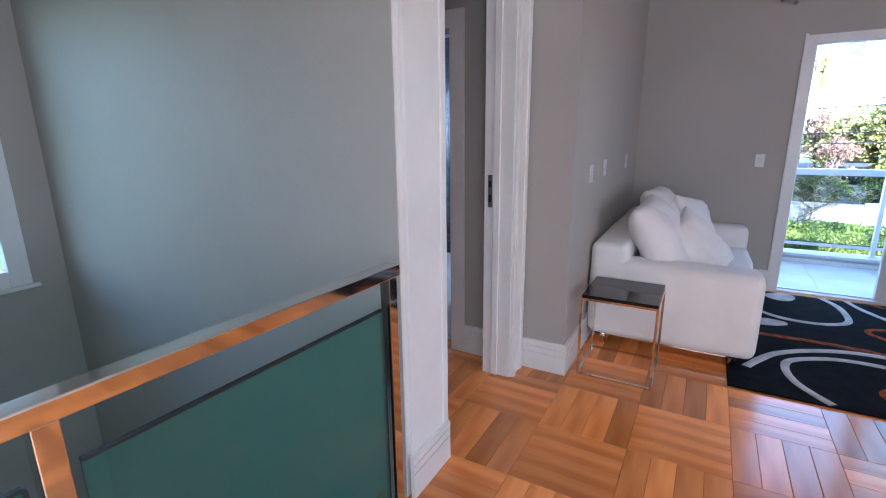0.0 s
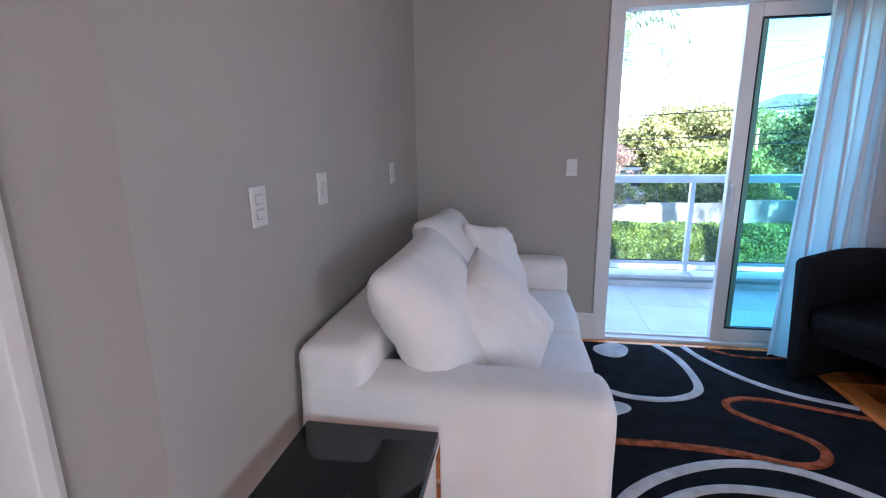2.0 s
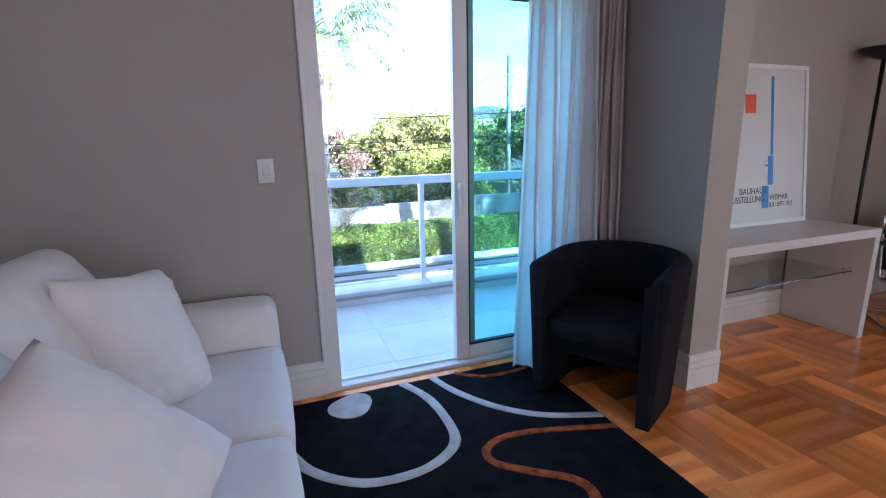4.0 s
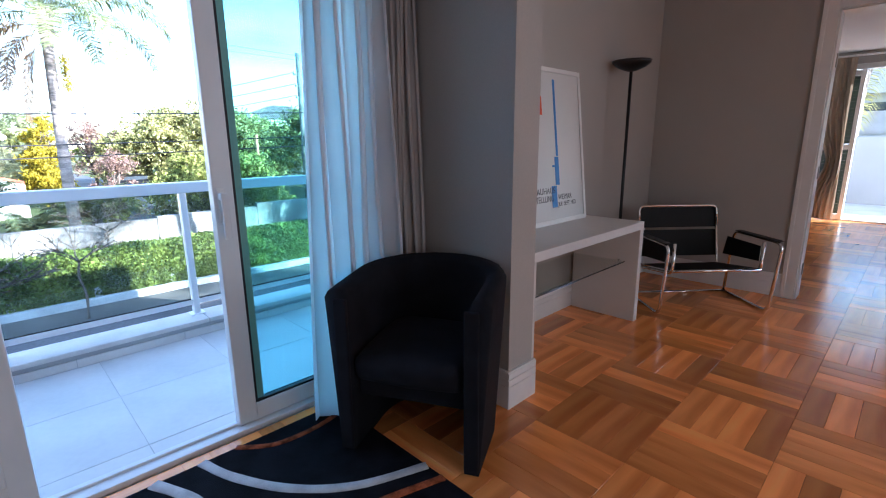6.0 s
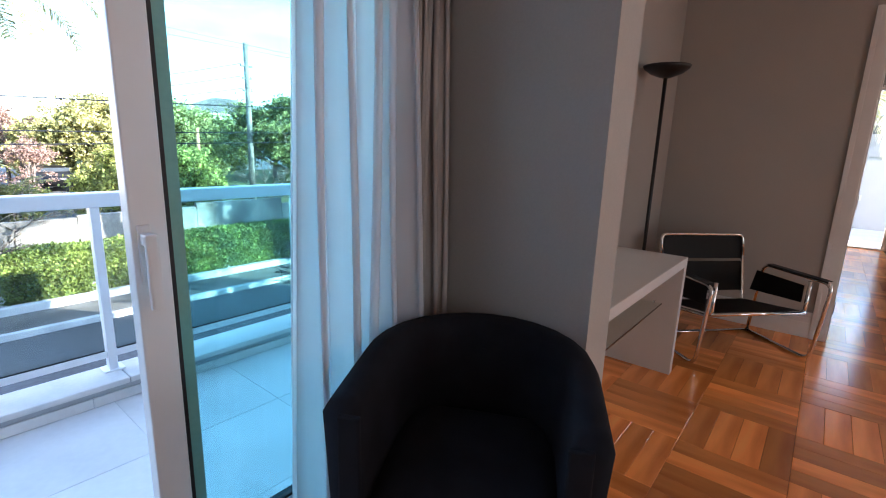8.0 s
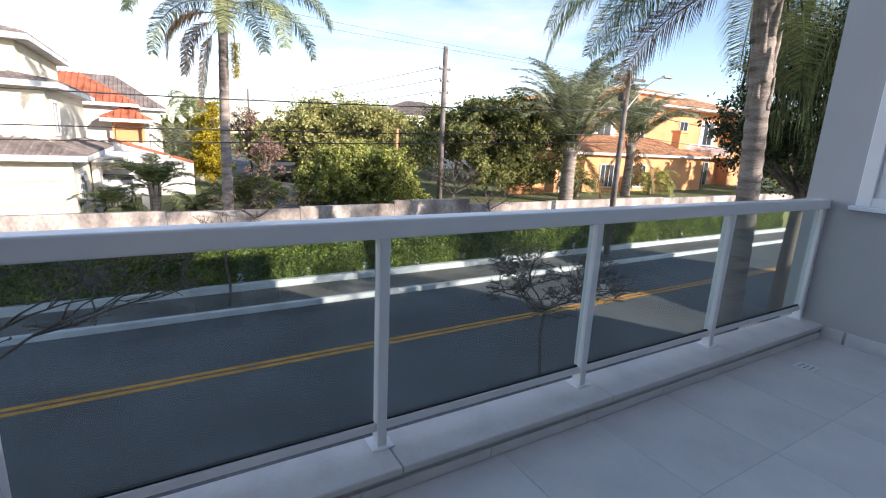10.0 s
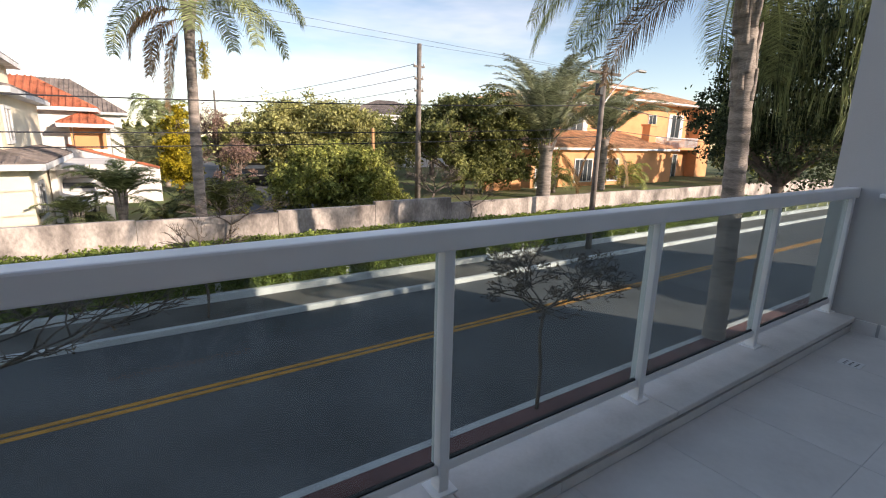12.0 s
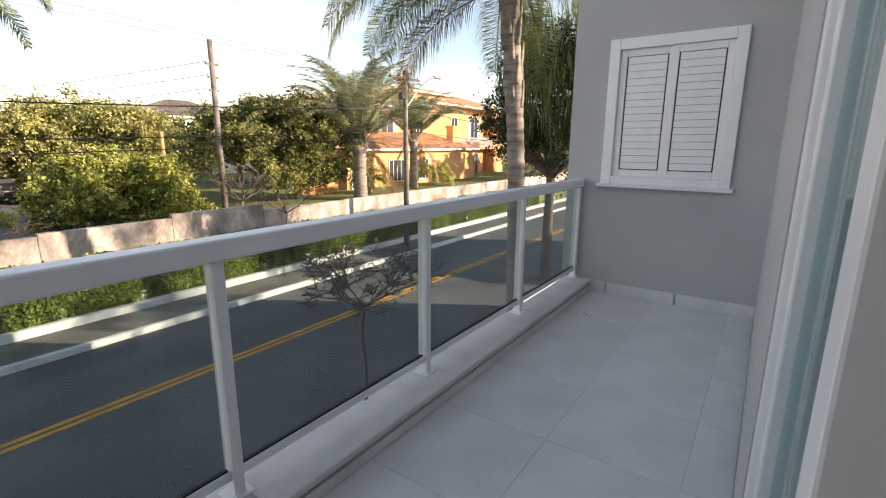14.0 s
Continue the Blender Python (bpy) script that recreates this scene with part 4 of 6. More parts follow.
def words(text, x, z, size, stretch=1.0):
    cu = bpy.data.curves.new("lettering", "FONT")
    cu.body, cu.size, cu.extrude = text, size, 0.0004
    tmp = bpy.data.objects.new("lettering", cu)
    me = bpy.data.meshes.new_from_object(tmp)
    bpy.data.objects.remove(tmp)
    me.transform(Matrix.Translation((x, 0.0070, z)) @ Euler((radians(90), 0, 0)).to_matrix().to_4x4() @ Matrix.Diagonal((stretch, 1, 1, 1)))
    me.materials.append(M_INK_K)
    ob = new("lettering", me)
    ob.parent = ps


ink("orange_square", 0.235, 0.335, 0.745, 0.865, M_INK_O)
ink("blue_bar", 0.478, 0.503, 0.47, 0.985, M_INK_B)
ink("blue_bar", 0.455, 0.505, 0.27, 0.465, M_INK_B)
ink("blue_bar", 0.425, 0.455, 0.395, 0.408, M_INK_B)
ink("blue_bar", 0.400, 0.465, 0.115, 0.265, M_INK_B)
words("BAUHAUS", 0.185, 0.215, 0.06, 0.95)
words("AUSSTELLUNG", 0.085, 0.160, 0.06, 0.85)
words("WEIMAR", 0.475, 0.165, 0.055, 0.85)
words("JULI SEPT 1923", 0.475, 0.120, 0.043, 0.85)

# floor lamp
lamp = thing("floor_lamp", "slim black torchiere floor lamp with a bowl shade", "floor lamp", (4.77, 5.05, 0))
lb = bmesh.new()
lathe(lb, [(0.13, 0.0), (0.13, 0.012), (0.02, 0.022), (0.013, 0.03)], 28)
part("base", lb, M_BLKMETAL, lamp, "", True)
lb = bmesh.new()
rod(lb, (0, 0, 0.025), (0, 0, 1.86), 0.0125, 12)
part("pole", lb, M_BLKMETAL, lamp, "", True)
lb = bmesh.new()
lathe(lb, [(0.02, 1.845), (0.045, 1.852), (0.10, 1.875), (0.14, 1.905), (0.150, 1.925), (0.143, 1.925), (0.10, 1.885), (0.03, 1.865)], 32)
part("shade", lb, M_BLKMETAL, lamp, "black bowl shade", True)

# tubular lounge chair
wch = thing("lounge_chair", "chrome tube lounge chair with black leather straps", "armchair", (5.04, 4.50, 0), -42)
R = 0.0125


def frame_tube(name, pts, r=0.06):
    bm = bmesh.new()
    tube(bm, corners(pts, r, 6), R, 10)
    part(name, bm, M_CHROME, wch, "", True)


for s in (-1, 1):
    x = s * 0.43
    frame_tube("side_frame", [(x, 0.27, R), (x, -0.27, R), (x, -0.33, 0.56), (x, 0.22, 0.56), (x, 0.27, R)], 0.07)
    frame_tube("inner_frame", [(s * 0.345, -0.25, 0.56), (s * 0.345, -0.25, 0.33), (s * 0.345, 0.28, 0.25), (s * 0.345, 0.37, 0.72)], 0.06)
    ab = bmesh.new()
    bx(ab, x - 0.03, x + 0.03, -0.30, 0.17, 0.570, 0.577, bev=0.002)
    part("arm_strap", ab, M_BLKLEATHER, wch, "black leather arm strap")
    ab = bmesh.new()
    v = [ab.verts.new(p) for p in ((s * 0.36, -0.20, 0.52), (s * 0.36, 0.20, 0.52), (s * 0.36, 0.24, 0.36), (s * 0.36, -0.20, 0.40))]
    f = ab.faces.new(v)
    bmesh.ops.solidify(ab, geom=[f], thickness=0.006)
    part("side_strap", ab, M_BLKLEATHER, wch)
frame_tube("cross_bar", [(-0.345, -0.25, 0.345), (0.345, -0.25, 0.345)])
frame_tube("cross_bar", [(-0.345, 0.27, 0.262), (0.345, 0.27, 0.262)])
frame_tube("cross_bar", [(-0.43, 0.27, R), (0.43, 0.27, R)])
frame_tube("back_frame", [(-0.345, 0.34, 0.60), (-0.345, 0.375, 0.76), (0.345, 0.375, 0.76), (0.345, 0.34, 0.60)], 0.05)


def strap(name, quad, t=0.007):
    bm = bmesh.new()
    f = bm.faces.new([bm.verts.new(p) for p in quad])
    bmesh.ops.solidify(bm, geom=[f], thickness=t)
    part(name, bm, M_BLKLEATHER, wch, "black leather sling")


strap("seat_sling", [(-0.345, -0.26, 0.355), (0.345, -0.26, 0.355), (0.345, 0.26, 0.275), (-0.345, 0.26, 0.275)])
strap("back_sling", [(-0.345, 0.355, 0.575), (0.345, 0.355, 0.575), (0.345, 0.385, 0.745), (-0.345, 0.385, 0.745)])
strap("back_sling", [(-0.345, 0.310, 0.33), (0.345, 0.310, 0.33), (0.345, 0.350, 0.555), (-0.345, 0.350, 0.555)])


def switch(at, rz, kind, label):
    """A wall plate with its rocker or sockets, facing -y before it is turned."""
    ob = thing("wall_switch" if kind != "socket" else "wall_socket", label, "switch" if kind != "socket" else "outlet", at, rz)
    part("plate", boxes((-0.0375, 0.0375, -0.010, -0.0005, -0.0585, 0.0585), bev=0.003), M_PLATE, ob)
    rows = {"one": [0.0], "two": [-0.021, 0.021], "socket": [0.0]}[kind]
    w, h = (0.019, 0.0125) if kind == "two" else (0.012, 0.021)
    for z in rows:
        part("rocker", boxes((-w, w, -0.0135, -0.010, z - h, z + h), bev=0.0015), M_PLATE, ob)
        part("gap", boxes((-w - 0.0018, w + 0.0018, -0.0108, -0.0099, z - h - 0.0018, z + h + 0.0018)), M_STEEL, ob)
    return ob


switch((-0.395, 3.275, 1.23), 90, "two", "white double switch plate on the grey wall")
switch((-0.395, 3.715, 1.24), 90, "socket", "white wall plate on the grey wall")
switch((-0.395, 4.68, 1.237), 90, "one", "white wall plate above the sofa")
switch((0.672, 5.35, 1.226), 0, "one", "white rocker switch beside the balcony door")

# ==== our house outside: roof and neighbours' shade ====
# out of view; its height is set by the shadow on road and hedge
fixed("roof", boxes((-6.0, 11.0, -9.0, 5.7, 3.2, 3.4), (-5.0, 10.4, -8.0, 5.0, 3.4, 4.75)), M_WALL_OUT, "unseen flat overhanging roof of the house, sized to shade the street", "roof")
# unseen blocks; the last wall is added to shade part of the road
fixed("house_body", boxes((-6.0, -3.6, 3.0, 5.54, G, 3.2), (-3.6, 11.3, -9.0, -1.7, G, 3.2), (5.91, 11.0, 5.6, 7.1, G, 3.2), (-3.6, -0.61, 5.6, 7.1, G, 3.2), (-3.6, 14.3, -1.7, 5.4, G, -1.9), (11.0, 15.2, 6.6, 7.1, G, 1.36)), M_WALL_OUT, "unseen grey rendered body of the house with an added shade wall", "wall")
fixed("neighbour_wing", boxes((24.4, 26.5, -3.0, 7.0, G, 2.9), (24.0, 26.7, -3.2, 7.2, 2.9, 3.8)), M_WALL_OUT, "grey rendered neighbouring wing behind the terrace", "wall")
nb = bpy.data.objects["neighbour_wing"]
part("window_band", boxes((24.36, 24.4, 1.5, 6.8, 1.5, 2.6)), M_PANE, nb, "dark window band with pale blinds")
part("blind", boxes((24.33, 24.36, 1.7, 3.9, 1.5, 2.3)), M_DRAPE, nb)
part("blind", boxes((24.33, 24.36, 4.1, 6.6, 1.5, 2.3)), M_DRAPE, nb)

# ==== ground, road ====
YARD = -2.0
gb = bmesh.new()
for y0, y1, z0, z1 in ((-400, 20.55, G - 0.02, G - 0.02), (20.55, 20.56, G - 0.02, YARD), (20.56, 900, YARD, YARD)):
    gb.faces.new([gb.verts.new(p) for p in ((-600, y0, z0), (900, y0, z0), (900, y1, z1), (-600, y1, z1))])
bmesh.ops.remove_doubles(gb, verts=gb.verts, dist=1e-4)
fixed("ground", gb, M_GRASS, "grassy ground and lawns", "ground")
fixed("road", boxes((-200, 300, 10.95, 17.35, G - 0.3, G)), M_ROAD, "dark asphalt street with a double yellow line", "road")
for y in (14.30, 14.48):
    part("yellow_line", boxes((-200, 300, y - 0.055, y + 0.055, G, G + 0.005)), M_YELLOW, bpy.data.objects["road"])
for x0, y0, w, d in ((6.0, 15.3, 2.6, 0.9), (2.4, 15.9, 1.4, 0.5)):
    part("patch", boxes((x0, x0 + w, y0, y0 + d, G, G + 0.003)), M_ROAD, bpy.data.objects["road"])
fixed("kerb", boxes((-200, 300, 17.35, 17.50, G - 0.3, G + 0.15), bev=0.02), M_KERB, "white painted concrete kerb", "kerb")
fixed("kerb", boxes((-200, 300, 10.80, 10.95, G - 0.3, G + 0.12), bev=0.02), M_KERB, "white painted concrete kerb", "kerb")
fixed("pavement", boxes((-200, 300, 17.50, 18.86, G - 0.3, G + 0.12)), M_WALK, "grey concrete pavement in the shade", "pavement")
fixed("pavement", boxes((-200, 300, 9.0, 10.80, G - 0.3, G + 0.12)), M_REDWALK, "red-brown paved footway", "pavement")
fixed("hedge_kerb", boxes((-60, 90, 18.86, 19.06, G, G + 0.32), bev=0.02), M_KERB, "low white painted plinth below the hedge", "plinth")
for i in range(34):
    x = -12 + i * 1.85
    fixed("plinth_post", boxes((x, x + 0.17, 19.08, 19.14, G + 0.31, G + 0.56), bev=0.01), M_KERB, "short white fence post in the hedge", "post")
fixed("side_road", boxes((4.9, 10.0, 23.5, 90, YARD, YARD + 0.01)), M_ROAD, "grey side street leading away", "road")
gw = thing("garden_wall", "weathered white rendered garden wall with dark stains", "wall", (0, 20.6, 0))
gw["kind"] = "structure"
for a, b, h in ((-60, 1.2, -0.93), (1.2, 4.9, -0.96), (4.9, 8.2, -0.90), (8.2, 11.4, -0.78)):
    part("wall_panel", boxes((a + 0.003, b - 0.003, -0.1, 0.1, G, h), bev=0.012), M_WALLOLD, gw)
for i in range(14):
    a = 11.4 + i * 4.0
    part("wall_panel", boxes((a + 0.003, a + 3.997, -0.12, 0.05, G, -0.98 + 0.02 * (i % 3)), bev=0.012), M_WALLOLD, gw)


# ==== planting ====
def leaves(rnd, pts, size, flat=0.0, long=1.0):
    """Vertices and faces of small leaf quads at the points, turned at random."""
    vs, fs = [], []
    for p in pts:
        n = Vector((rnd.gauss(0, 1), rnd.gauss(0, 1), rnd.gauss(0, 1) + flat)).normalized()
        u = n.orthogonal().normalized()
        a = rnd.uniform(0, 6.283)
        u = (u * math.cos(a) + n.cross(u) * math.sin(a)) * size * rnd.uniform(0.6, 1.3) * long
        v = n.cross(u).normalized() * size * rnd.uniform(0.5, 0.9)
        k = len(vs)
        vs += [p - u, p + v * 0.8 + n * size * 0.15, p + u, p - v * 0.8 + n * size * 0.15]
        fs.append((k, k + 1, k + 2, k + 3))
    return vs, fs


def mesh_part(name, vs, fs, material, parent, label=""):
    me = bpy.data.meshes.new(name)
    me.from_pydata([tuple(v) for v in vs], [], fs)
    me.materials.append(material)
    ob = new(name, me)
    if parent:
        ob.parent = parent
    if label:
        ob["label"] = label
    return ob


rh = random.Random(4)
hp_ = []
for _ in range(80000):
    x = -9 + 42 * rh.random() ** 1.15
    top = -1.56 + 0.10 * noise.noise(Vector((x * 0.9, 0, 0))) + 0.05 * noise.noise(Vector((x * 4, 3, 0)))
    if rh.random() < 0.30:
        p = Vector((x, rh.uniform(19.02, 20.0), top + rh.gauss(0, 0.03)))
    else:
        z = G + 0.33 + (top - G - 0.33) * rh.random()
        p = Vector((x, 19.03 + 0.12 * noise.noise(Vector((x * 2.2, z * 2.2, 1))) + abs(rh.gauss(0, 0.05)), z))
    hp_.append(p)
hv, hf = leaves(rh, hp_, 0.055)
hedge = mesh_part("hedge", hv, hf, L_HEDGE, None)
tagged(hedge, "long clipped green hedge along the pavement", "hedge", kind="stuff")
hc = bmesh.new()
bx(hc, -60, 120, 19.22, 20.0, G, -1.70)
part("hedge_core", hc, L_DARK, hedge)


def crown_points(rnd, n, blobs):
    """Leaf places in loose sprays set round the given lumps (x, y, z, rx, ry, rz), with gaps and stray twigs."""
    w = [b[3] * b[5] for b in blobs]
    out = []
    per = 70
    for b in rnd.choices(blobs, w, k=n // per):
        d = Vector((rnd.gauss(0, 1), rnd.gauss(0, 1), rnd.gauss(0, 1) + 0.25)).normalized()
        r = (0.55 + 0.5 * rnd.random() ** 0.6) * (1 + 0.42 * noise.noise(d * 2.1 + Vector(b[:3])))
        if rnd.random() < 0.07:
            r *= rnd.uniform(1.15, 1.42)
        c = Vector((b[0] + d.x * b[3] * r, b[1] + d.y * b[4] * r, b[2] + d.z * b[5] * r))
        g = b[3] * rnd.uniform(0.10, 0.20)
        ax = (d + Vector((rnd.gauss(0, 0.5), rnd.gauss(0, 0.5), rnd.gauss(-0.1, 0.5)))).normalized()
        for _ in range(per):
            out.append(c + ax * rnd.gauss(0, g * 1.5) + Vector((rnd.gauss(0, g), rnd.gauss(0, g), rnd.gauss(0, g * 0.7))))
    return out


def tree(name, label, at, trunk_h, r, lumps, n, size, leaf, bark, seed, category="tree"):
    """A trunk that forks into limbs and twigs, with a crown of leaf clumps round the lumps."""
    rnd = random.Random(seed)
    ob = thing(name, label, category, at)
    bm = bmesh.new()
    fork = Vector((rnd.uniform(-0.1, 0.1), rnd.uniform(-0.1, 0.1), trunk_h))
    tube(bm, spline([(0, 0, 0), (0.03, 0.02, trunk_h * 0.5), fork], 4), r, 8, r * 0.7)
    for b in lumps:
        e = Vector(b[:3])
        mid = fork.lerp(e, 0.5) + Vector((rnd.uniform(-0.2, 0.2), rnd.uniform(-0.2, 0.2), 0.1))
        tube(bm, spline([fork, mid, e], 4), r * 0.5, 6, r * 0.12)
        for _ in range(4):
            d = Vector((rnd.gauss(0, 1) * b[3], rnd.gauss(0, 1) * b[4], rnd.gauss(0, 1) * b[5])) * 0.55
            tube(bm, [mid.lerp(e, rnd.random()), e + d], r * 0.16, 4, r * 0.05)
    part("trunk", bm, bark, ob, "", True)
    vs, fs = leaves(rnd, crown_points(rnd, n, lumps), size, 0.4)
    mesh_part("crown", vs, fs, leaf, ob)["kind"] = "stuff"
    return ob


def lumps(rnd, rx, z0, z1, n, rb):
    """Lumps of radius about rb that fill a dome, rx wide on each side, from z0 to z1."""
    out = []
    for i in range(n):
        x = (2 * (i + 0.5) / n - 1) * (rx - rb) + rnd.uniform(-0.2, 0.2) * rx
        x = max(-rx + rb * 0.7, min(rx - rb * 0.7, x))
        top = z1 - (x / rx) ** 2 * (z1 - z0) * 0.55
        r = rb * rnd.uniform(0.7, 1.25)
        z = rnd.uniform(z0 + r * 0.7, max(z0 + r * 0.8, top - r * 0.9)) if i % 2 else top - r * rnd.uniform(0.85, 1.15)
        out.append((x, rnd.uniform(-0.7, 0.7) * (rx - rb), z, r, r, r * 0.85))
    return out


r0 = random.Random(21)
tree("broad_tree", "broad olive-green spreading tree beside the side street", (13.6, 43, YARD), 1.6, 0.35, lumps(r0, 6.2, 0.3, 6.2, 44, 1.45), 74000, 0.125, L_TREE, M_BARK2, 1)
tree("broad_tree", "tall green tree behind the spreading tree", (22.0, 56, YARD), 3.0, 0.35, lumps(r0, 6.5, 0.5, 6.6, 14, 1.8), 14000, 0.2, L_MID, M_BARK2, 2)
tree("bushy_tree", "bright green bushy tree behind the garden wall", (9.3, 26.3, YARD), 0.5, 0.14, lumps(r0, 3.0, 0.15, 3.1, 34, 0.72), 40000, 0.08, L_MID, M_BARK2, 3)
tree("round_tree", "dark green rounded tree with a forked trunk", (18.9, 30, YARD), 0.9, 0.15, lumps(r0, 5.3, 0.55, 6.1, 46, 0.95), 60000, 0.10, L_DARK, M_BARK2, 4)
yl = [(0.35 * math.sin(2.1 * i), 0.3 * math.cos(1.7 * i), 0.9 + 0.36 * i, 0.80 - 0.042 * i, 0.7, 0.55) for i in range(11)]
tree("yellow_tree", "bright yellow-leaved slender tree", (3.75, 37, YARD), 0.9, 0.12, yl, 16000, 0.075, L_YELLOW, M_BARK2, 5)
tree("dry_tree", "bare pinkish-brown tree in the distance", (6.9, 44, YARD), 1.4, 0.12, lumps(r0, 2.2, 0.8, 5.2, 16, 0.8), 5200, 0.07, L_PINK, M_BARK2, 6)
tree("dry_tree", "bare pinkish-brown bush by the side street", (6.3, 34, YARD), 0.6, 0.10, lumps(r0, 1.2, 0.3, 3.2, 12, 0.6), 3600, 0.055, L_PINK, M_BARK2, 7)
tree("shrub", "green garden shrub behind the wall", (4.6, 25.5, YARD), 0.3, 0.05, lumps(r0, 0.8, 0.1, 1.6, 8, 0.42), 5200, 0.05, L_MID, M_BARK2, 8)
wt = tree("weeping_tree", "dark weeping tree overhanging the footway", (16.4, 11.6, G), 3.4, 0.20, [(rx * 1.0, ry, z, q, q, q) for rx, ry, z, q in ((-0.6, 1.2, 4.7, 0.8), (0.3, 0.6, 4.4, 0.9), (-0.2, -0.6, 4.6, 0.9), (0.6, -1.4, 4.9, 0.9), (-0.8, 1.7, 5.6, 0.7), (0.2, 1.1, 6.0, 0.9), (0.0, -0.2, 5.8, 1.0), (0.3, -1.3, 6.1, 1.0), (0.2, 0.8, 7.2, 1.0), (0.1, -0.6, 7.4, 1.1), (0.4, -1.7, 7.5, 0.9))], 34000, 0.055, L_SHADE, M_BARK2, 9)


def strands(parent, rnd, n, box, length, leaf):
    """Long narrow leaves that hang straight down in tassels."""
    vs, fs = [], []
    for _ in range(n):
        p = Vector([rnd.uniform(a, b) for a, b in box])
        lean = Vector((rnd.gauss(0, 0.10), rnd.gauss(0, 0.10), -1))
        for _ in range(9):
            q = p + Vector((rnd.gauss(0, 0.07), rnd.gauss(0, 0.07), rnd.gauss(0, 0.12)))
            a = rnd.uniform(0, 6.283)
            w = Vector((math.cos(a), math.sin(a), 0)) * 0.011
            ln = length * rnd.uniform(0.5, 1.2)
            m, e = q + lean * ln * 0.5 + Vector((rnd.gauss(0, 0.03), rnd.gauss(0, 0.03), 0)), q + lean * ln
            k = len(vs)
            vs += [q - w, q + w, m + w * 1.2, m - w * 1.2, e]
            fs += [(k, k + 1, k + 2, k + 3), (k + 3, k + 2, k + 4)]
    mesh_part("hanging_leaves", vs, fs, leaf, parent)["kind"] = "stuff"


strands(wt, random.Random(61), 330, ((-1.2, 0.6), (-2.2, 1.6), (5.0, 9.0)), 0.95, L_FEATHER)
for i, (x, y, h) in enumerate(((-14, 60, 6), (-4, 75, 7), (30, 62, 6), (38, 70, 7), (50, 60, 7), (62, 45, 8), (70, 30, 7), (-25, 50, 7), (60, 22.5, 7), (46, 24, 6), (53, 27, 7), (72, 23, 8), (85, 26, 8), (-6, 48, 5), (4, 62, 5), (11, 58, 5), (26, 45, 5), (20, 47, 4))):
    tree("far_tree", "distant dark green tree between the houses", (x, y, YARD), 1.5, 0.3, lumps(r0, h * 0.7, h * 0.15, h * 0.95, 10, h * 0.22), 5000, 0.26, (L_DARK, L_MID)[i % 2], M_BARK2, 30 + i)


def bare_tree(name, label, at, height, seed, r=0.035, buds=60, depth=4, spread=0.75):
    rnd, ob, bm, tips = random.Random(seed), thing(name, label, "tree", at), bmesh.new(), []

    def grow(p, d, length, rr, k):
        e = p + d * length
        m = p.lerp(e, 0.5) + Vector((rnd.uniform(-1, 1), rnd.uniform(-1, 1), rnd.uniform(-0.3, 0.3))) * length * 0.08
        tube(bm, [p, m, e], max(rr, 0.005), 5 if k > 2 else 3, max(rr * 0.62, 0.0038))
        if k == 0:
            tips.append(e)
            return
        for _ in range(rnd.choice((3, 3, 4)) if k == depth else rnd.choice((2, 3, 3))):
            q = (d + Vector((rnd.gauss(0, 1), rnd.gauss(0, 1), rnd.gauss(0.15, 0.4))) * spread).normalized()
            if q.z < -0.15:
                q.z = 0.05
            grow(e if rnd.random() < 0.6 else m.lerp(e, 0.5), q, length * rnd.uniform(0.55, 0.76), rr * 0.68, k - 1)

    trunk = height * 0.58
    tube(bm, spline([(0, 0, 0), (0.05, 0.03, trunk * 0.4), (-0.03, 0.02, trunk * 0.75), (0.02, 0, trunk)], 4), r, 7, r * 0.75)
    for i in range(5):
        a = 2 * math.pi * i / 5 + rnd.uniform(-0.4, 0.4)
        grow(Vector((0.02, 0, trunk)), Vector((math.cos(a), math.sin(a), 0.6)).normalized(), height * 0.20, r * 0.6, depth)
    part("trunk", bm, M_BARK2, ob, "", True)
    vs, fs = leaves(rnd, rnd.choices(tips, k=buds), 0.022)
    mesh_part("buds", vs, fs, L_DRY, ob)["kind"] = "stuff"


bare_tree("street_tree", "young bare street tree on the near footway", (6.42, 10.70, G + 0.12), 3.0, 3, 0.034, 200, 6, 0.85)
bare_tree("street_tree", "young bare street tree on the near footway", (-0.45, 10.55, G + 0.12), 3.7, 8, 0.034, 420, 5, 0.72)
bare_tree("street_tree", "slender bare sapling on the far pavement", (2.43, 17.75, G + 0.12), 2.6, 5, 0.035, 30, 3, 0.45)
bare_tree("street_tree", "slender bare sapling in front of the garden wall", (12.2, 20.25, G), 3.3, 6, 0.03, 20, 3, 0.4)
bare_tree("bare_bush", "bare twiggy bush growing over the garden wall", (3.5, 20.3, G), 3.3, 16, 0.03, 30, 4, 0.7)
bare_tree("bare_bush", "dry straw-coloured bush of bare canes", (11.9, 22.6, YARD - 0.6), 3.0, 18, 0.035, 20, 4, 0.42)
bare_tree("bare_bush", "dry straw-coloured bush of bare canes", (12.5, 23.4, YARD - 0.6), 3.3, 19, 0.035, 20, 4, 0.45)


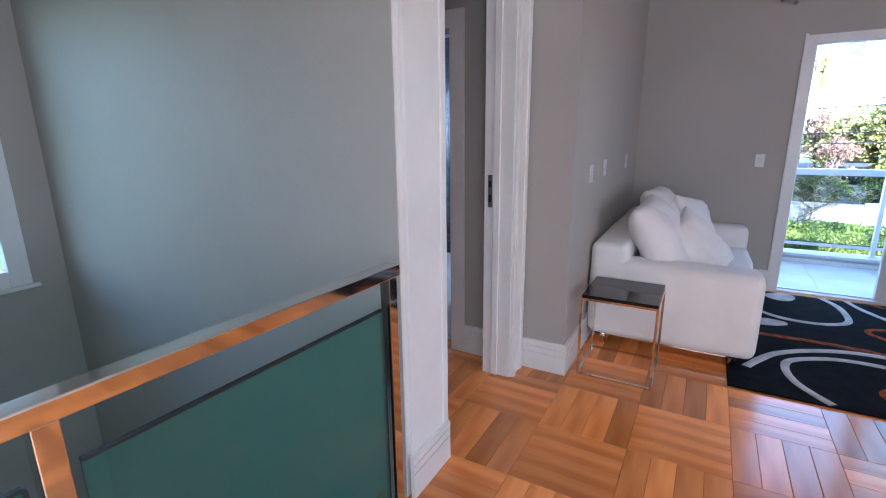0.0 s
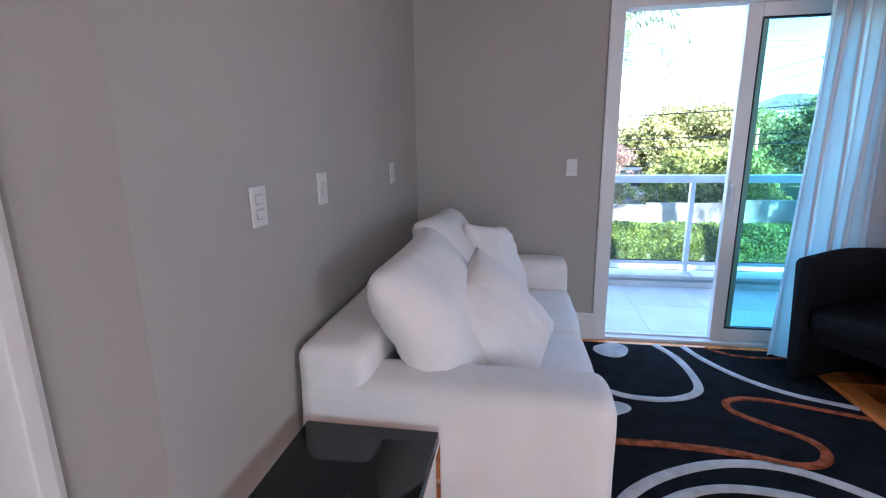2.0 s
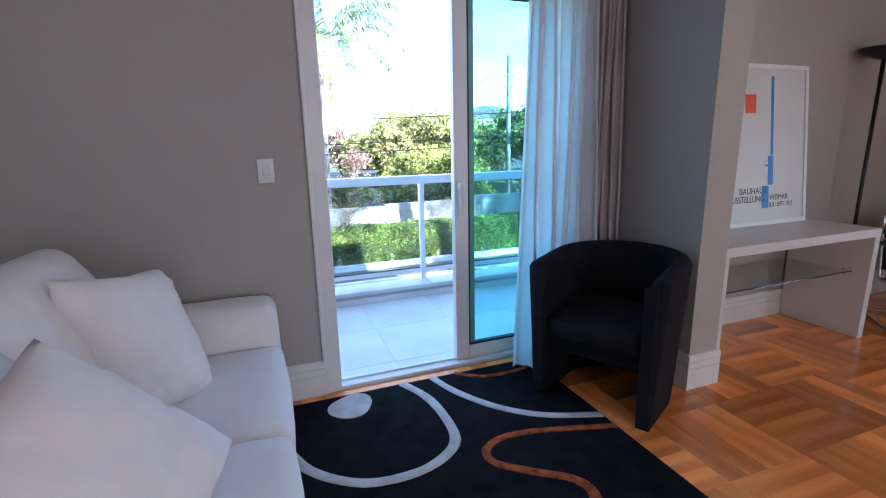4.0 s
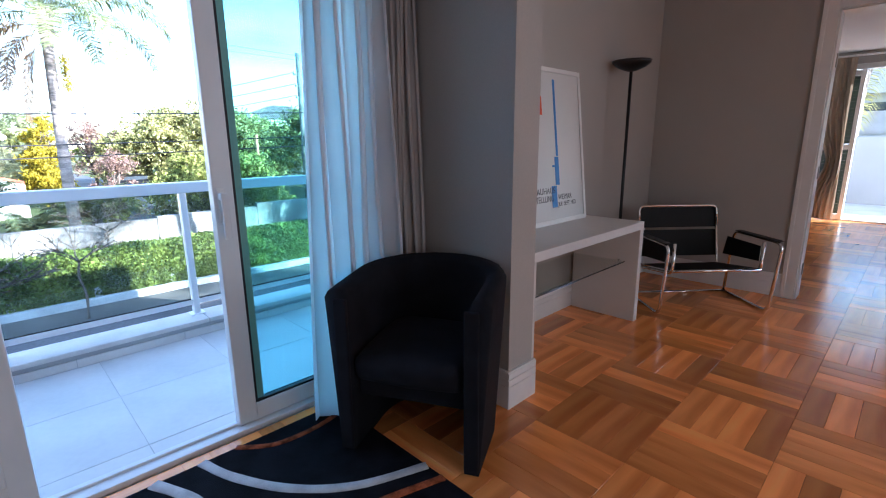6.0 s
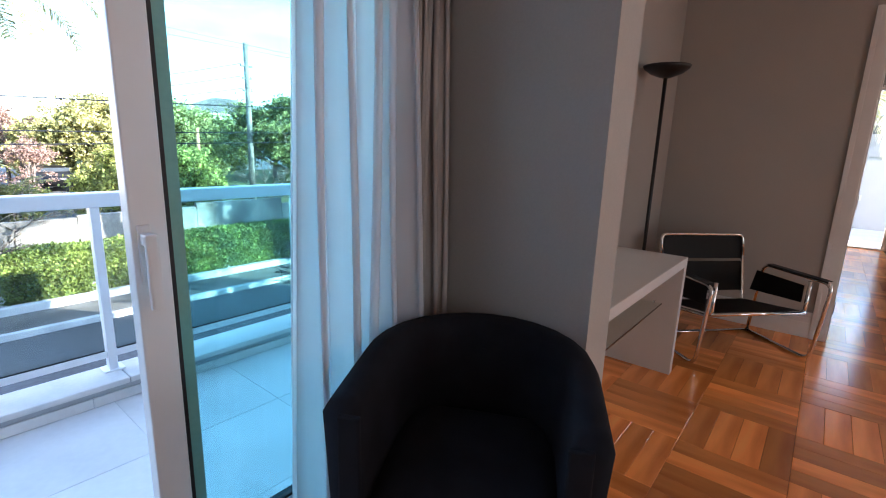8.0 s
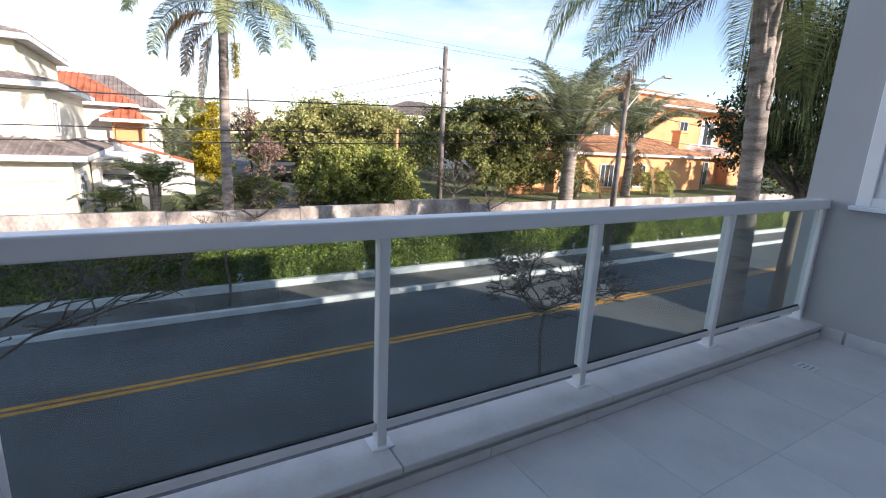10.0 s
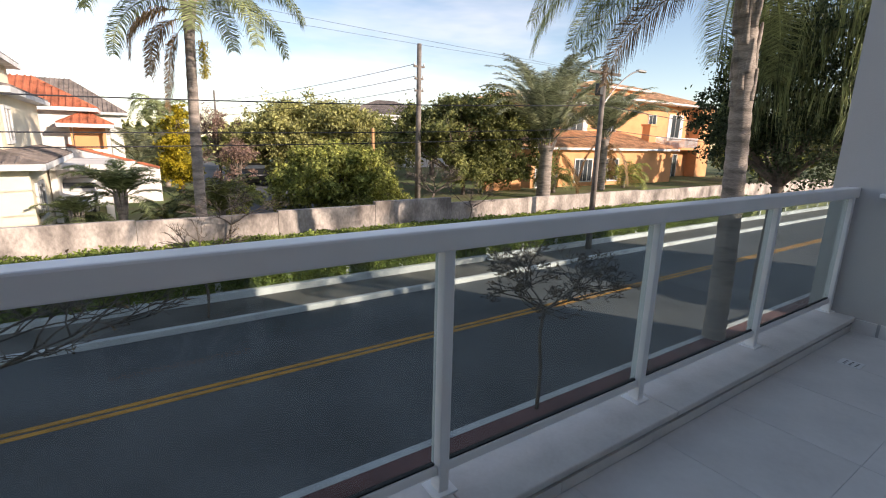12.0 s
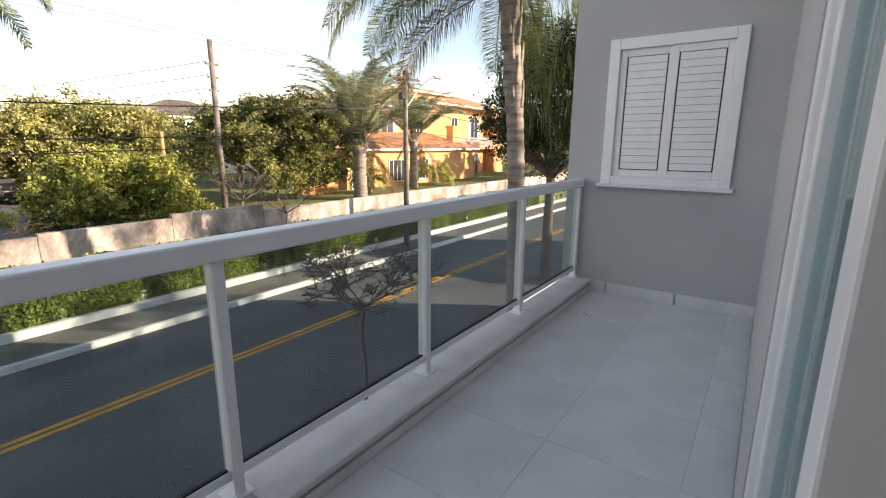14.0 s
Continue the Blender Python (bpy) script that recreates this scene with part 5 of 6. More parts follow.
def palm(name, label, at, h, r, fronds, length, leaf, seed, droop=1.0, leaflet=0.5, rise=(-0.3, 1.1), dead=2, fans=46, lean=(0, 0), wide=1.0, extra=(), hang=None, bend=(0.06, 0.16)):
    """A ringed trunk with a head of feathered fronds; each frond hangs its leaflets from a curved rib."""
    rnd, ob = random.Random(seed), thing(name, label, "palm tree", at)
    hang = droop if hang is None else hang
    bm = bmesh.new()
    n = max(8, int(h / 0.16))
    prof = []
    for i in range(n + 1):
        t = i / n
        rr = r * (1.12 - 0.25 * t) * (1.0 + (0.06 if i % 2 else -0.02)) + (r * 0.4 * max(0, t - 0.86) / 0.14)
        prof.append((rr, h * t))
    lathe(bm, prof, 12)
    for v in bm.verts:
        v.co.x += lean[0] * (v.co.z / h) ** 2
        v.co.y += lean[1] * (v.co.z / h) ** 2
    part("trunk", bm, M_BARK, ob, "ringed grey trunk", True)
    top = Vector((lean[0], lean[1], h))
    sh = bmesh.new()
    for i in range(14):
        a = i * 2.4
        d = Vector((math.cos(a), math.sin(a), 0))
        tube(sh, [top + d * r * 0.9 + Vector((0, 0, -0.45 + 0.03 * i)), top + d * r * 1.5 + Vector((0, 0, 0.25 + 0.02 * i))], 0.05, 5, 0.02)
    part("leaf_base", sh, M_BARK, ob)
    for i in range(fronds + dead + len(extra)):
        gone = i >= fronds
        a = i * 2.39996 + rnd.uniform(-0.2, 0.2)
        e = rnd.uniform(*rise) if not gone else rnd.uniform(-0.9, -0.6)
        low = 0.0
        if i >= fronds + dead:
            a, e, low = extra[i - fronds - dead]
        ln = length * rnd.uniform(0.85, 1.1) * (0.75 if gone else 1)
        d = Vector((math.cos(a), math.sin(a), 0))
        p, ang, steps = top + d * r * 0.6 + Vector((0, 0, 0.15 - low)), e, 14
        pts = [p.copy()]
        for s in range(steps):
            p = p + (d * math.cos(ang) + Vector((0, 0, math.sin(ang)))) * ln / steps
            ang -= droop * (bend[0] + bend[1] * s / steps) * (1.0 if ang > -1.35 else 0)
            pts.append(p.copy())
        vs, fs = [], []
        side = d.cross(Vector((0, 0, 1))).normalized()
        for s in range(len(pts) - 1):
            w = 0.022 * (1 - s / len(pts)) + 0.006
            k = len(vs)
            vs += [pts[s] - side * w, pts[s] + side * w, pts[s + 1] + side * w, pts[s + 1] - side * w, pts[s] - Vector((0, 0, w)), pts[s + 1] - Vector((0, 0, w))]
            fs += [(k, k + 1, k + 2, k + 3), (k, k + 3, k + 5, k + 4), (k + 1, k + 4, k + 5, k + 2)]
        for j in range(fans):
            t = 0.16 + 0.83 * j / fans
            f = t * steps
            q = pts[int(f)].lerp(pts[min(int(f) + 1, steps)], f % 1)
            tan = (pts[min(int(f) + 1, steps)] - pts[int(f)]).normalized() if int(f) < steps else (pts[-1] - pts[-2]).normalized()
            ll = leaflet * (0.35 + 1.0 * math.sin(math.pi * (0.12 + 0.83 * t))) * rnd.uniform(0.8, 1.1)
            for sg in (-1, 1):
                o = (side * sg * rnd.uniform(0.7, 1.0) + tan * 0.55 + Vector((0, 0, rnd.uniform(-0.1, 0.35)))).normalized()
                m = q + o * ll * 0.5
                tip = m + (o + Vector((0, 0, -hang * rnd.uniform(0.5, 1.1)))).normalized() * ll * 0.55
                wv = tan * 0.012 * (1 + length * 0.14) * wide
                k = len(vs)
                vs += [q - wv * 0.6, q + wv * 0.6, m + wv, m - wv, tip]
                fs += [(k, k + 1, k + 2, k + 3), (k + 3, k + 2, k + 4)]
        mesh_part("frond", vs, fs, L_DRY if gone else leaf, ob)
    return ob


far_palm = palm("queen_palm", "tall queen palm with a slim grey trunk and drooping fronds", (2.98, 22.2, YARD), 7.0, 0.15, 15, 3.5, L_FEATHER, 11, 1.0, 0.62, (0.0, 1.05), dead=0, fans=110, wide=0.9, hang=1.8, lean=(0.16, 0), extra=[(radians(185), -0.15, 0.3), (radians(205), -0.4, 0.5), (radians(160), -0.9, 0.6)])
fruit = random.Random(71)
fv, ff = leaves(fruit, [Vector((0.42 + fruit.gauss(0, 0.08), -0.2 + fruit.gauss(0, 0.07), 5.5 + fruit.uniform(-0.55, 0.5))) for _ in range(900)], 0.032)
mesh_part("fruit_cluster", fv, ff, L_YELLOW, far_palm, "hanging yellow fruit cluster")["kind"] = "stuff"
fb = bmesh.new()
tube(fb, spline([(0.16, -0.05, 6.6), (0.36, -0.16, 6.6), (0.42, -0.2, 5.9), (0.42, -0.2, 5.0)], 5), 0.018, 5)
part("fruit_stalk", fb, M_BARK, far_palm, "", True)
near_palm = palm("queen_palm", "tall queen palm with a thick ringed trunk beside the balcony", (12.15, 10.72, G), 8.25, 0.21, 22, 4.6, L_FEATHER, 15, 0.75, 0.85, (-0.05, 0.7), dead=0, fans=170, wide=0.5, hang=2.2, lean=(-0.85, 0.1), extra=[(radians(104), -0.2, 0.55)])
boots = random.Random(73)
for i in range(26):
    z = 5.35 + 0.105 * i
    a = i * 2.4 + boots.uniform(-0.3, 0.3)
    d = Vector((math.cos(a), math.sin(a), 0))
    o = Vector((-0.85 * (z / 8.25) ** 2, 0.1 * (z / 8.25) ** 2, 0))
    bb = bmesh.new()
    tube(bb, spline([o + d * 0.15 + Vector((0, 0, z - 0.2)), o + d * (0.185 + 0.002 * i) + Vector((0, 0, z + 0.15)), o + d * (0.20 + 0.003 * i) + Vector((0, 0, z + 0.42))], 3), 0.085, 6, 0.02)
    part("leaf_boot", bb, M_BARK, near_palm, "", True)
palm("date_palm", "grey-green feather palm with an upright arching crown", (22.4, 26.4, YARD), 3.2, 0.40, 60, 6.0, L_BLUE, 17, 0.95, 0.46, (0.70, 1.52), dead=1, fans=90, wide=1.3, hang=0.35, bend=(0.01, 0.22))
palm("date_palm", "grey-green feather palm close to the orange house", (30.6, 28.6, YARD), 3.7, 0.30, 42, 5.4, L_BLUE, 19, 0.95, 0.42, (0.72, 1.52), dead=3, fans=86, wide=1.3, hang=0.35, bend=(0.01, 0.22))
palm("small_palm", "low feathery garden palm behind the wall", (0.90, 24.3, YARD), 1.15, 0.13, 26, 1.7, L_FEATHER, 23, 1.0, 0.30, (0.1, 1.45), dead=0, fans=44, wide=1.1, hang=0.5, bend=(0.02, 0.2))
palm("small_palm", "low feathery garden palm behind the wall", (-0.3, 24.2, YARD), 0.6, 0.13, 16, 1.1, L_FEATHER, 25, 1.0, 0.26, (0.0, 1.3), dead=0, fans=36, wide=1.1, hang=0.5, bend=(0.02, 0.2))
palm("small_palm", "spiky low cycad behind the wall", (2.15, 24.0, YARD), 0.35, 0.16, 26, 1.15, L_DARK, 27, 0.8, 0.16, (0.0, 1.2), dead=0, fans=40, wide=1.2)
palm("feathery_shrub", "dark feathery palm-like shrub behind the wall", (3.75, 23.6, YARD), 0.55, 0.10, 30, 1.75, L_DARK, 28, 0.75, 0.30, (0.45, 1.45), dead=0, fans=46, wide=1.2)
palm("fan_palm", "far feathery palm behind the yellow tree", (3.3, 41, YARD), 4.6, 0.14, 16, 2.1, L_FEATHER, 29, 1.3, 0.5, (0.0, 1.2), dead=0, fans=40, wide=1.5)
palm("fan_palm", "far feathery palm behind the yellow tree", (2.2, 38, YARD), 1.0, 0.16, 22, 3.4, L_BLUE, 31, 0.55, 0.35, (0.5, 1.4), dead=0, fans=60, wide=1.4)
palm("garden_palm", "broad-leaved plant beside the orange house", (34.2, 29.2, YARD), 0.8, 0.14, 26, 2.5, L_MID, 33, 1.2, 0.5, (0.1, 1.3), dead=0, fans=22, wide=1.8)
palm("garden_palm", "broad-leaved plant beside the orange house", (25.6, 28.6, YARD), 0.8, 0.14, 18, 1.8, L_DARK, 35, 1.2, 0.5, (0.1, 1.3), dead=0, fans=22, wide=1.8)
palm("terrace_palm", "palm hanging over the terrace parapet", (15.2, 4.6, G), 6.2, 0.15, 14, 2.4, L_TREE, 37, 1.5, 0.55, (-0.2, 0.9), dead=0, fans=70, wide=0.55)

# ==== poles and wires ====
def pole(name, label, at, h, r, material, arms=()):
    ob = thing(name, label, "utility pole", at)
    bm = bmesh.new()
    rod(bm, (0, 0, 0), (0, 0, h), r, 14, r * 0.72)
    part("shaft", bm, material, ob, "", True)
    for z, w in arms:
        part("cross_arm", boxes((-w, w, -0.05, 0.05, z, z + 0.09)), material, ob)
        for s in (-0.9, -0.3, 0.3, 0.9):
            ib = bmesh.new()
            rod(ib, (s * w, 0, z + 0.09), (s * w, 0, z + 0.25), 0.04, 8, 0.025)
            part("insulator", ib, M_PLATE, ob, "", True)
    return ob


pole("utility_pole", "weathered wooden utility pole", (14.35, 28, YARD), 8.15, 0.16, M_POLE, [(7.0, 0.32), (6.4, 0.25), (5.8, 0.25)])
lp = pole("utility_pole", "concrete utility pole with a street lamp arm", (17.06, 18.40, G), 7.45, 0.13, M_POLE, [(7.1, 0.95)])
la = bmesh.new()
tube(la, spline([(0, 0, 5.9), (0.9, 0.1, 6.7), (1.9, 0.2, 7.3), (2.6, 0.25, 7.5)], 6), 0.03, 8)
part("lamp_arm", la, M_STEEL, lp, "curved steel arm", True)
part("lamp_head", boxes((2.4, 2.95, 0.18, 0.34, 7.44, 7.54), bev=0.03), M_STEEL, lp)
part("transformer_box", boxes((-0.35, -0.12, -0.12, 0.12, 6.3, 6.75), bev=0.03), M_BLKMETAL, lp)
pole("wooden_post", "short orange-brown wooden post among the trees", (11.5, 27.6, YARD), 3.85, 0.10, M_POLE2)
pole("utility_pole", "thin far pole beyond the trees", (7.2, 46, YARD), 6.6, 0.09, M_POLE)


def wire(label, a, b, sag, r=0.011):
    a, b = Vector(a), Vector(b)
    bm = bmesh.new()
    tube(bm, [a.lerp(b, t) - Vector((0, 0, 4 * sag * t * (1 - t))) for t in [i / 24 for i in range(25)]], r, 5)
    tagged(part("cable", bm, M_WIRE, None, "", True), label, "cable")


wire("black overhead cable sagging between the poles", (-40, 18.5, 2.9), (17.06, 18.4, 2.85), 1.0, 0.016)
wire("black overhead cable sagging between the poles", (-40, 18.5, 1.9), (17.06, 18.4, 1.95), 0.75, 0.014)
wire("black overhead cable sagging between the poles", (-40, 18.5, 1.6), (17.06, 18.4, 1.65), 0.75, 0.014)
wire("black overhead cable sagging between the poles", (17.06, 18.4, 2.85), (60, 18.6, 3.2), 0.8, 0.016)
wire("black overhead cable sagging between the poles", (17.06, 18.4, 1.95), (60, 18.6, 2.2), 0.7, 0.014)
wire("thin power line high over the street", (-40, 18.4, 5.4), (16.2, 18.4, 4.0), 0.3, 0.004)
wire("thin power line high over the street", (-40, 18.4, 6.2), (17.9, 18.4, 4.0), 0.3, 0.004)
wire("thin power line leading to the far pole", (14.1, 28, 5.15), (2, 60, 3.6), 0.5, 0.014)
wire("thin power line leading to the far pole", (14.1, 28, 4.55), (2, 60, 3.1), 0.5, 0.014)
wire("thin power line leading to the far pole", (14.1, 28, 3.95), (2, 60, 2.7), 0.5, 0.014)


# ==== houses ====
def hip_roof(bm, ribs, x0, x1, y0, y1, z, h, over=0.4, t=0.12):
    """A hipped roof with eaves, ridge along the longer side, and rounded tile ribs."""
    x0, x1, y0, y1 = x0 - over, x1 + over, y0 - over, y1 + over
    w, d = x1 - x0, y1 - y0
    k = min(w, d) / 2
    r = ((x0 + k, (y0 + y1) / 2), (x1 - k, (y0 + y1) / 2)) if w >= d else (((x0 + x1) / 2, y0 + k), ((x0 + x1) / 2, y1 - k))
    c = [bm.verts.new(p) for p in ((x0, y0, z), (x1, y0, z), (x1, y1, z), (x0, y1, z))]
    e = [bm.verts.new((v.co.x, v.co.y, z + t)) for v in c]
    a, b = (bm.verts.new((*q, z + t + h)) for q in r)
    bm.faces.new(c[::-1])
    for i in range(4):
        bm.faces.new((c[i], c[(i + 1) % 4], e[(i + 1) % 4], e[i]))
    if w >= d:
        for f in ((e[0], e[1], b, a), (e[1], e[2], b), (e[2], e[3], a, b), (e[3], e[0], a)):
            bm.faces.new(f)
    else:
        for f in ((e[0], e[1], a), (e[1], e[2], b, a), (e[2], e[3], b), (e[3], e[0], a, b)):
            bm.faces.new(f)
    n = int(w / 0.28)
    for i in range(n + 1):
        x = x0 + w * i / n
        if w >= d:
            s = min(1.0, (x - x0) / k, (x1 - x) / k)
            top = Vector((x, y0 + (d / 2) * s, z + t + h * s))
        else:
            s = 1 - abs(2 * (x - x0) / w - 1)
            top = Vector((x, y0 + k * s, z + t + h * s))
        if s > 0.06:
            tube(ribs, [(x, y0 - 0.02, z + t + 0.01), top + Vector((0, 0, 0.01))], 0.055, 5)
    m = int(d / 0.28)
    for sx, xe in ((x0, -1), (x1, 1)):
        for i in range(m + 1):
            y = y0 + d * i / m
            s = 1 - abs(2 * (y - y0) / d - 1) if w >= d else min(1.0, (y - y0) / k, (y1 - y) / k)
            if s > 0.06:
                tube(ribs, [(sx + 0.02 * xe, y, z + t + 0.01), (sx - xe * k * s, y, z + t + h * s + 0.01)], 0.055, 5)


def pane_window(parent, x0, x1, z0, z1, y, axis="y", bars=1, shut=False):
    """A framed window on a wall face; axis says which way the face looks."""
    def b(a0, a1, d0, d1, c0, c1):
        return (a0, a1, y - d1, y - d0, c0, c1) if axis == "y" else (y + d0, y + d1, a0, a1, c0, c1)
    f = part("window", boxes(b(x0 - 0.1, x0, 0, 0.06, z0 - 0.1, z1 + 0.1), b(x1, x1 + 0.1, 0, 0.06, z0 - 0.1, z1 + 0.1), b(x0, x1, 0, 0.06, z0 - 0.1, z0), b(x0, x1, 0, 0.06, z1, z1 + 0.1)), M_KERB, parent)
    part("pane", boxes(b(x0, x1, 0.002, 0.015, z0, z1)), M_PANE, f)
    for i in range(1, bars + 1):
        c = x0 + (x1 - x0) * i / (bars + 1)
        part("glazing_bar", boxes(b(c - 0.025, c + 0.025, 0.015, 0.04, z0, z1)), M_KERB, f)
    if shut:
        for c0, c1 in ((x0 - 0.62, x0 - 0.12), (x1 + 0.12, x1 + 0.62)):
            part("shutter", boxes(b(c0, c1, 0, 0.05, z0 - 0.08, z1 + 0.08)), M_WHITEHOUSE, f)


def house(name, label, rows, material, roofs):
    """Walls from boxes and hipped roofs (box, height, material)."""
    ob = thing(name, label, "house", (0, 0, 0))
    for r in rows:
        part("wall", boxes(r), material, ob)
    for r, h, m in roofs:
        bm, ribs = bmesh.new(), bmesh.new()
        hip_roof(bm, ribs, *r, h)
        roof_ob = part("roof", bm, m, ob, "tiled hipped roof")
        part("tile_ribs", ribs, m, roof_ob)["kind"] = "stuff"
        over = 0.42
        part("eaves_board", boxes((r[0] - over, r[1] + over, r[2] - over - 0.03, r[2] - over, r[4] - 0.08, r[4] + 0.10), (r[1] + over, r[1] + over + 0.03, r[2] - over, r[3] + over, r[4] - 0.08, r[4] + 0.10), (r[0] - over, r[1] + over, r[2] - over, r[3] + over, r[4] - 0.07, r[4] - 0.004)), M_KERB, ob, "white eaves board")
    return ob


orange = house("orange_house", "two-storey orange rendered house with clay tile roofs", [(26.2, 44.6, 31.5, 40.0, YARD - 0.3, 1.0), (27.5, 40.5, 35.0, 43.0, 1.0, 4.8), (40.5, 57.5, 36.0, 44.0, YARD - 0.3, 5.6), (55.0, 57.5, 34.8, 36.0, YARD - 0.3, 5.6), (38.5, 45.5, 35.8, 42.0, 4.8, 6.6)], M_ORANGE,
               [((26.2, 44.6, 31.5, 40.0, 0.95), 1.7, M_ROOF_O), ((27.5, 40.5, 35.0, 43.0, 4.8), 1.0, M_ROOF_O), ((40.5, 57.5, 35.0, 44.0, 5.6), 1.6, M_ROOF_O), ((38.5, 45.5, 35.8, 42.0, 6.6), 0.9, M_ROOF_O)])
pane_window(orange, 31.0, 33.0, -1.6, 0.1, 31.5, bars=3)
pane_window(orange, 34.6, 36.4, -1.6, 0.1, 31.5, bars=3)
pane_window(orange, 26.7, 28.0, -1.9, 0.4, 31.5, bars=1)
pane_window(orange, 45.6, 50.6, -2.0, 0.4, 36.0, bars=3)
pane_window(orange, 51.6, 53.0, -2.0, 0.4, 36.0, bars=1)
pane_window(orange, 47.0, 48.2, 2.2, 4.4, 36.0, bars=1)
pane_window(orange, 51.2, 52.8, 2.0, 4.6, 36.0, bars=1, shut=True)
pane_window(orange, 29.0, 30.8, 2.4, 3.9, 35.0, bars=1, shut=True)
pane_window(orange, 34.0, 35.6, 2.4, 3.9, 35.0, bars=1, shut=True)
pane_window(orange, 39.2, 40.2, 2.4, 3.9, 35.0, bars=1)
part("chimney", boxes((42.2, 43.3, 32.6, 33.4, 1.2, 3.1), (42.1, 43.4, 32.5, 33.5, 3.1, 3.3)), M_ORANGE, orange)
ob_ = part("balcony_slab", boxes((46.0, 55.0, 34.8, 36.0, 0.95, 1.2)), M_ORANGE, orange)
part("rail_top", boxes((46.0, 55.0, 34.82, 34.90, 2.15, 2.23)), M_KERB, ob_)
for i in range(46):
    part("baluster", boxes((46.05 + i * 0.195, 46.11 + i * 0.195, 34.84, 34.88, 1.2, 2.15)), M_KERB, ob_)
part("porch_wall", boxes((21.5, 24.8, 31.0, 31.3, YARD, -1.3)), M_ORANGE, orange)

cream = house("cream_house", "cream rendered house with grey-brown tiled roofs", [(-14, -1.25, 24.2, 34, YARD, 0.25), (-14, -1.9, 25.4, 34, 0.25, 2.55), (-14, -2.7, 26.6, 34, 2.55, 4.0)], M_CREAM,
              [((-14, -1.25, 24.2, 34, 0.28), 1.5, M_ROOF_G), ((-14, -1.9, 25.4, 34, 2.5), 0.9, M_ROOF_G), ((-14, -2.7, 26.6, 34, 4.0), 1.2, M_ROOF_G)])
pane_window(cream, 24.9, 26.3, -1.35, -0.35, -1.25, "x", 2)
pane_window(cream, -4.4, -3.6, 0.95, 2.05, 25.4, bars=1)
pane_window(cream, 26.2, 27.2, 1.0, 2.0, -1.9, "x", 1)
port = house("carport", "low white carport beside the cream house", [(-1.2, -1.0, 28.0, 34, YARD, 0.0), (0.35, 0.6, 28.0, 28.25, YARD, -0.03), (-1.2, 1.6, 33.2, 33.4, YARD, 0.0)], M_WHITEHOUSE, [])
part("roof", boxes((-1.35, 0.75, 27.6, 33.4, -0.03, 0.16)), M_WHITEHOUSE, port, "flat white carport roof")
red = house("red_roof_house", "white house with a red clay tile roof and timber porch", [(-14, -0.2, 36, 40.4, YARD, 2.4), (-0.2, 0.6, 37, 40.4, YARD, 1.9)], M_WHITEHOUSE, [((-14, -0.2, 36, 40.4, 2.4), 1.5, M_ROOF_R), ((-1.0, 0.4, 35.4, 40, 1.62), 0.6, M_ROOF_R)])
part("porch", boxes((-0.85, 0.35, 35.85, 36.0, 0.5, 1.6), (0.36, 0.46, 35.5, 35.6, 0.5, 1.6), (-0.95, -0.87, 35.5, 35.6, 0.5, 1.6)), M_ORANGE, red, "orange timber porch")
gs_bm, gt_bm = bmesh.new(), bmesh.new()
for bm_, y0, y1, low, hi in ((gs_bm, 33.5, 33.7, None, 0.0), (gt_bm, 33.42, 33.78, -0.01, 0.10)):
    ends = [[(x, y, z) for y in (y0, y1) for z in ((YARD if low is None else top + low), top + hi)] for x, top in ((-1.0, 0.68), (2.55, -0.36))]
    va, vb = [[bm_.verts.new(p) for p in e] for e in ends]
    for q in ((0, 1, 3, 2),):
        bm_.faces.new([va[k] for k in q])
        bm_.faces.new([vb[k] for k in q[::-1]])
    for k, m_ in ((0, 1), (1, 3), (3, 2), (2, 0)):
        bm_.faces.new((va[k], va[m_], vb[m_], vb[k]))
part("garden_screen", gs_bm, M_WHITEHOUSE, red, "white garden wall with a sloping top")
part("screen_capping", gt_bm, M_ROOF_R, red, "red tile capping")
grey = house("grey_roof_house", "distant house with a dark grey tiled roof", [(-16, 1.2, 50, 56, YARD, 2.7)], M_WHITEHOUSE, [((-16, 1.2, 50, 56, 2.7), 2.4, M_ROOF_G)])
mid = house("brown_roof_house", "distant white house with a brown gabled roof", [(25.5, 36, 60, 68, YARD, 4.2), (29.5, 38, 57, 60, YARD, 2.6)], M_WHITEHOUSE, [((25.5, 36, 60, 68, 4.2), 2.0, M_ROOF_G), ((29.5, 38, 57, 60, 2.6), 1.3, M_ROOF_G)])
far = house("far_house", "distant pale house behind the palms", [(34, 46, 62, 70, YARD, 4.0)], M_WHITEHOUSE, [((34, 46, 62, 70, 4.0), 1.5, M_ROOF_G)])


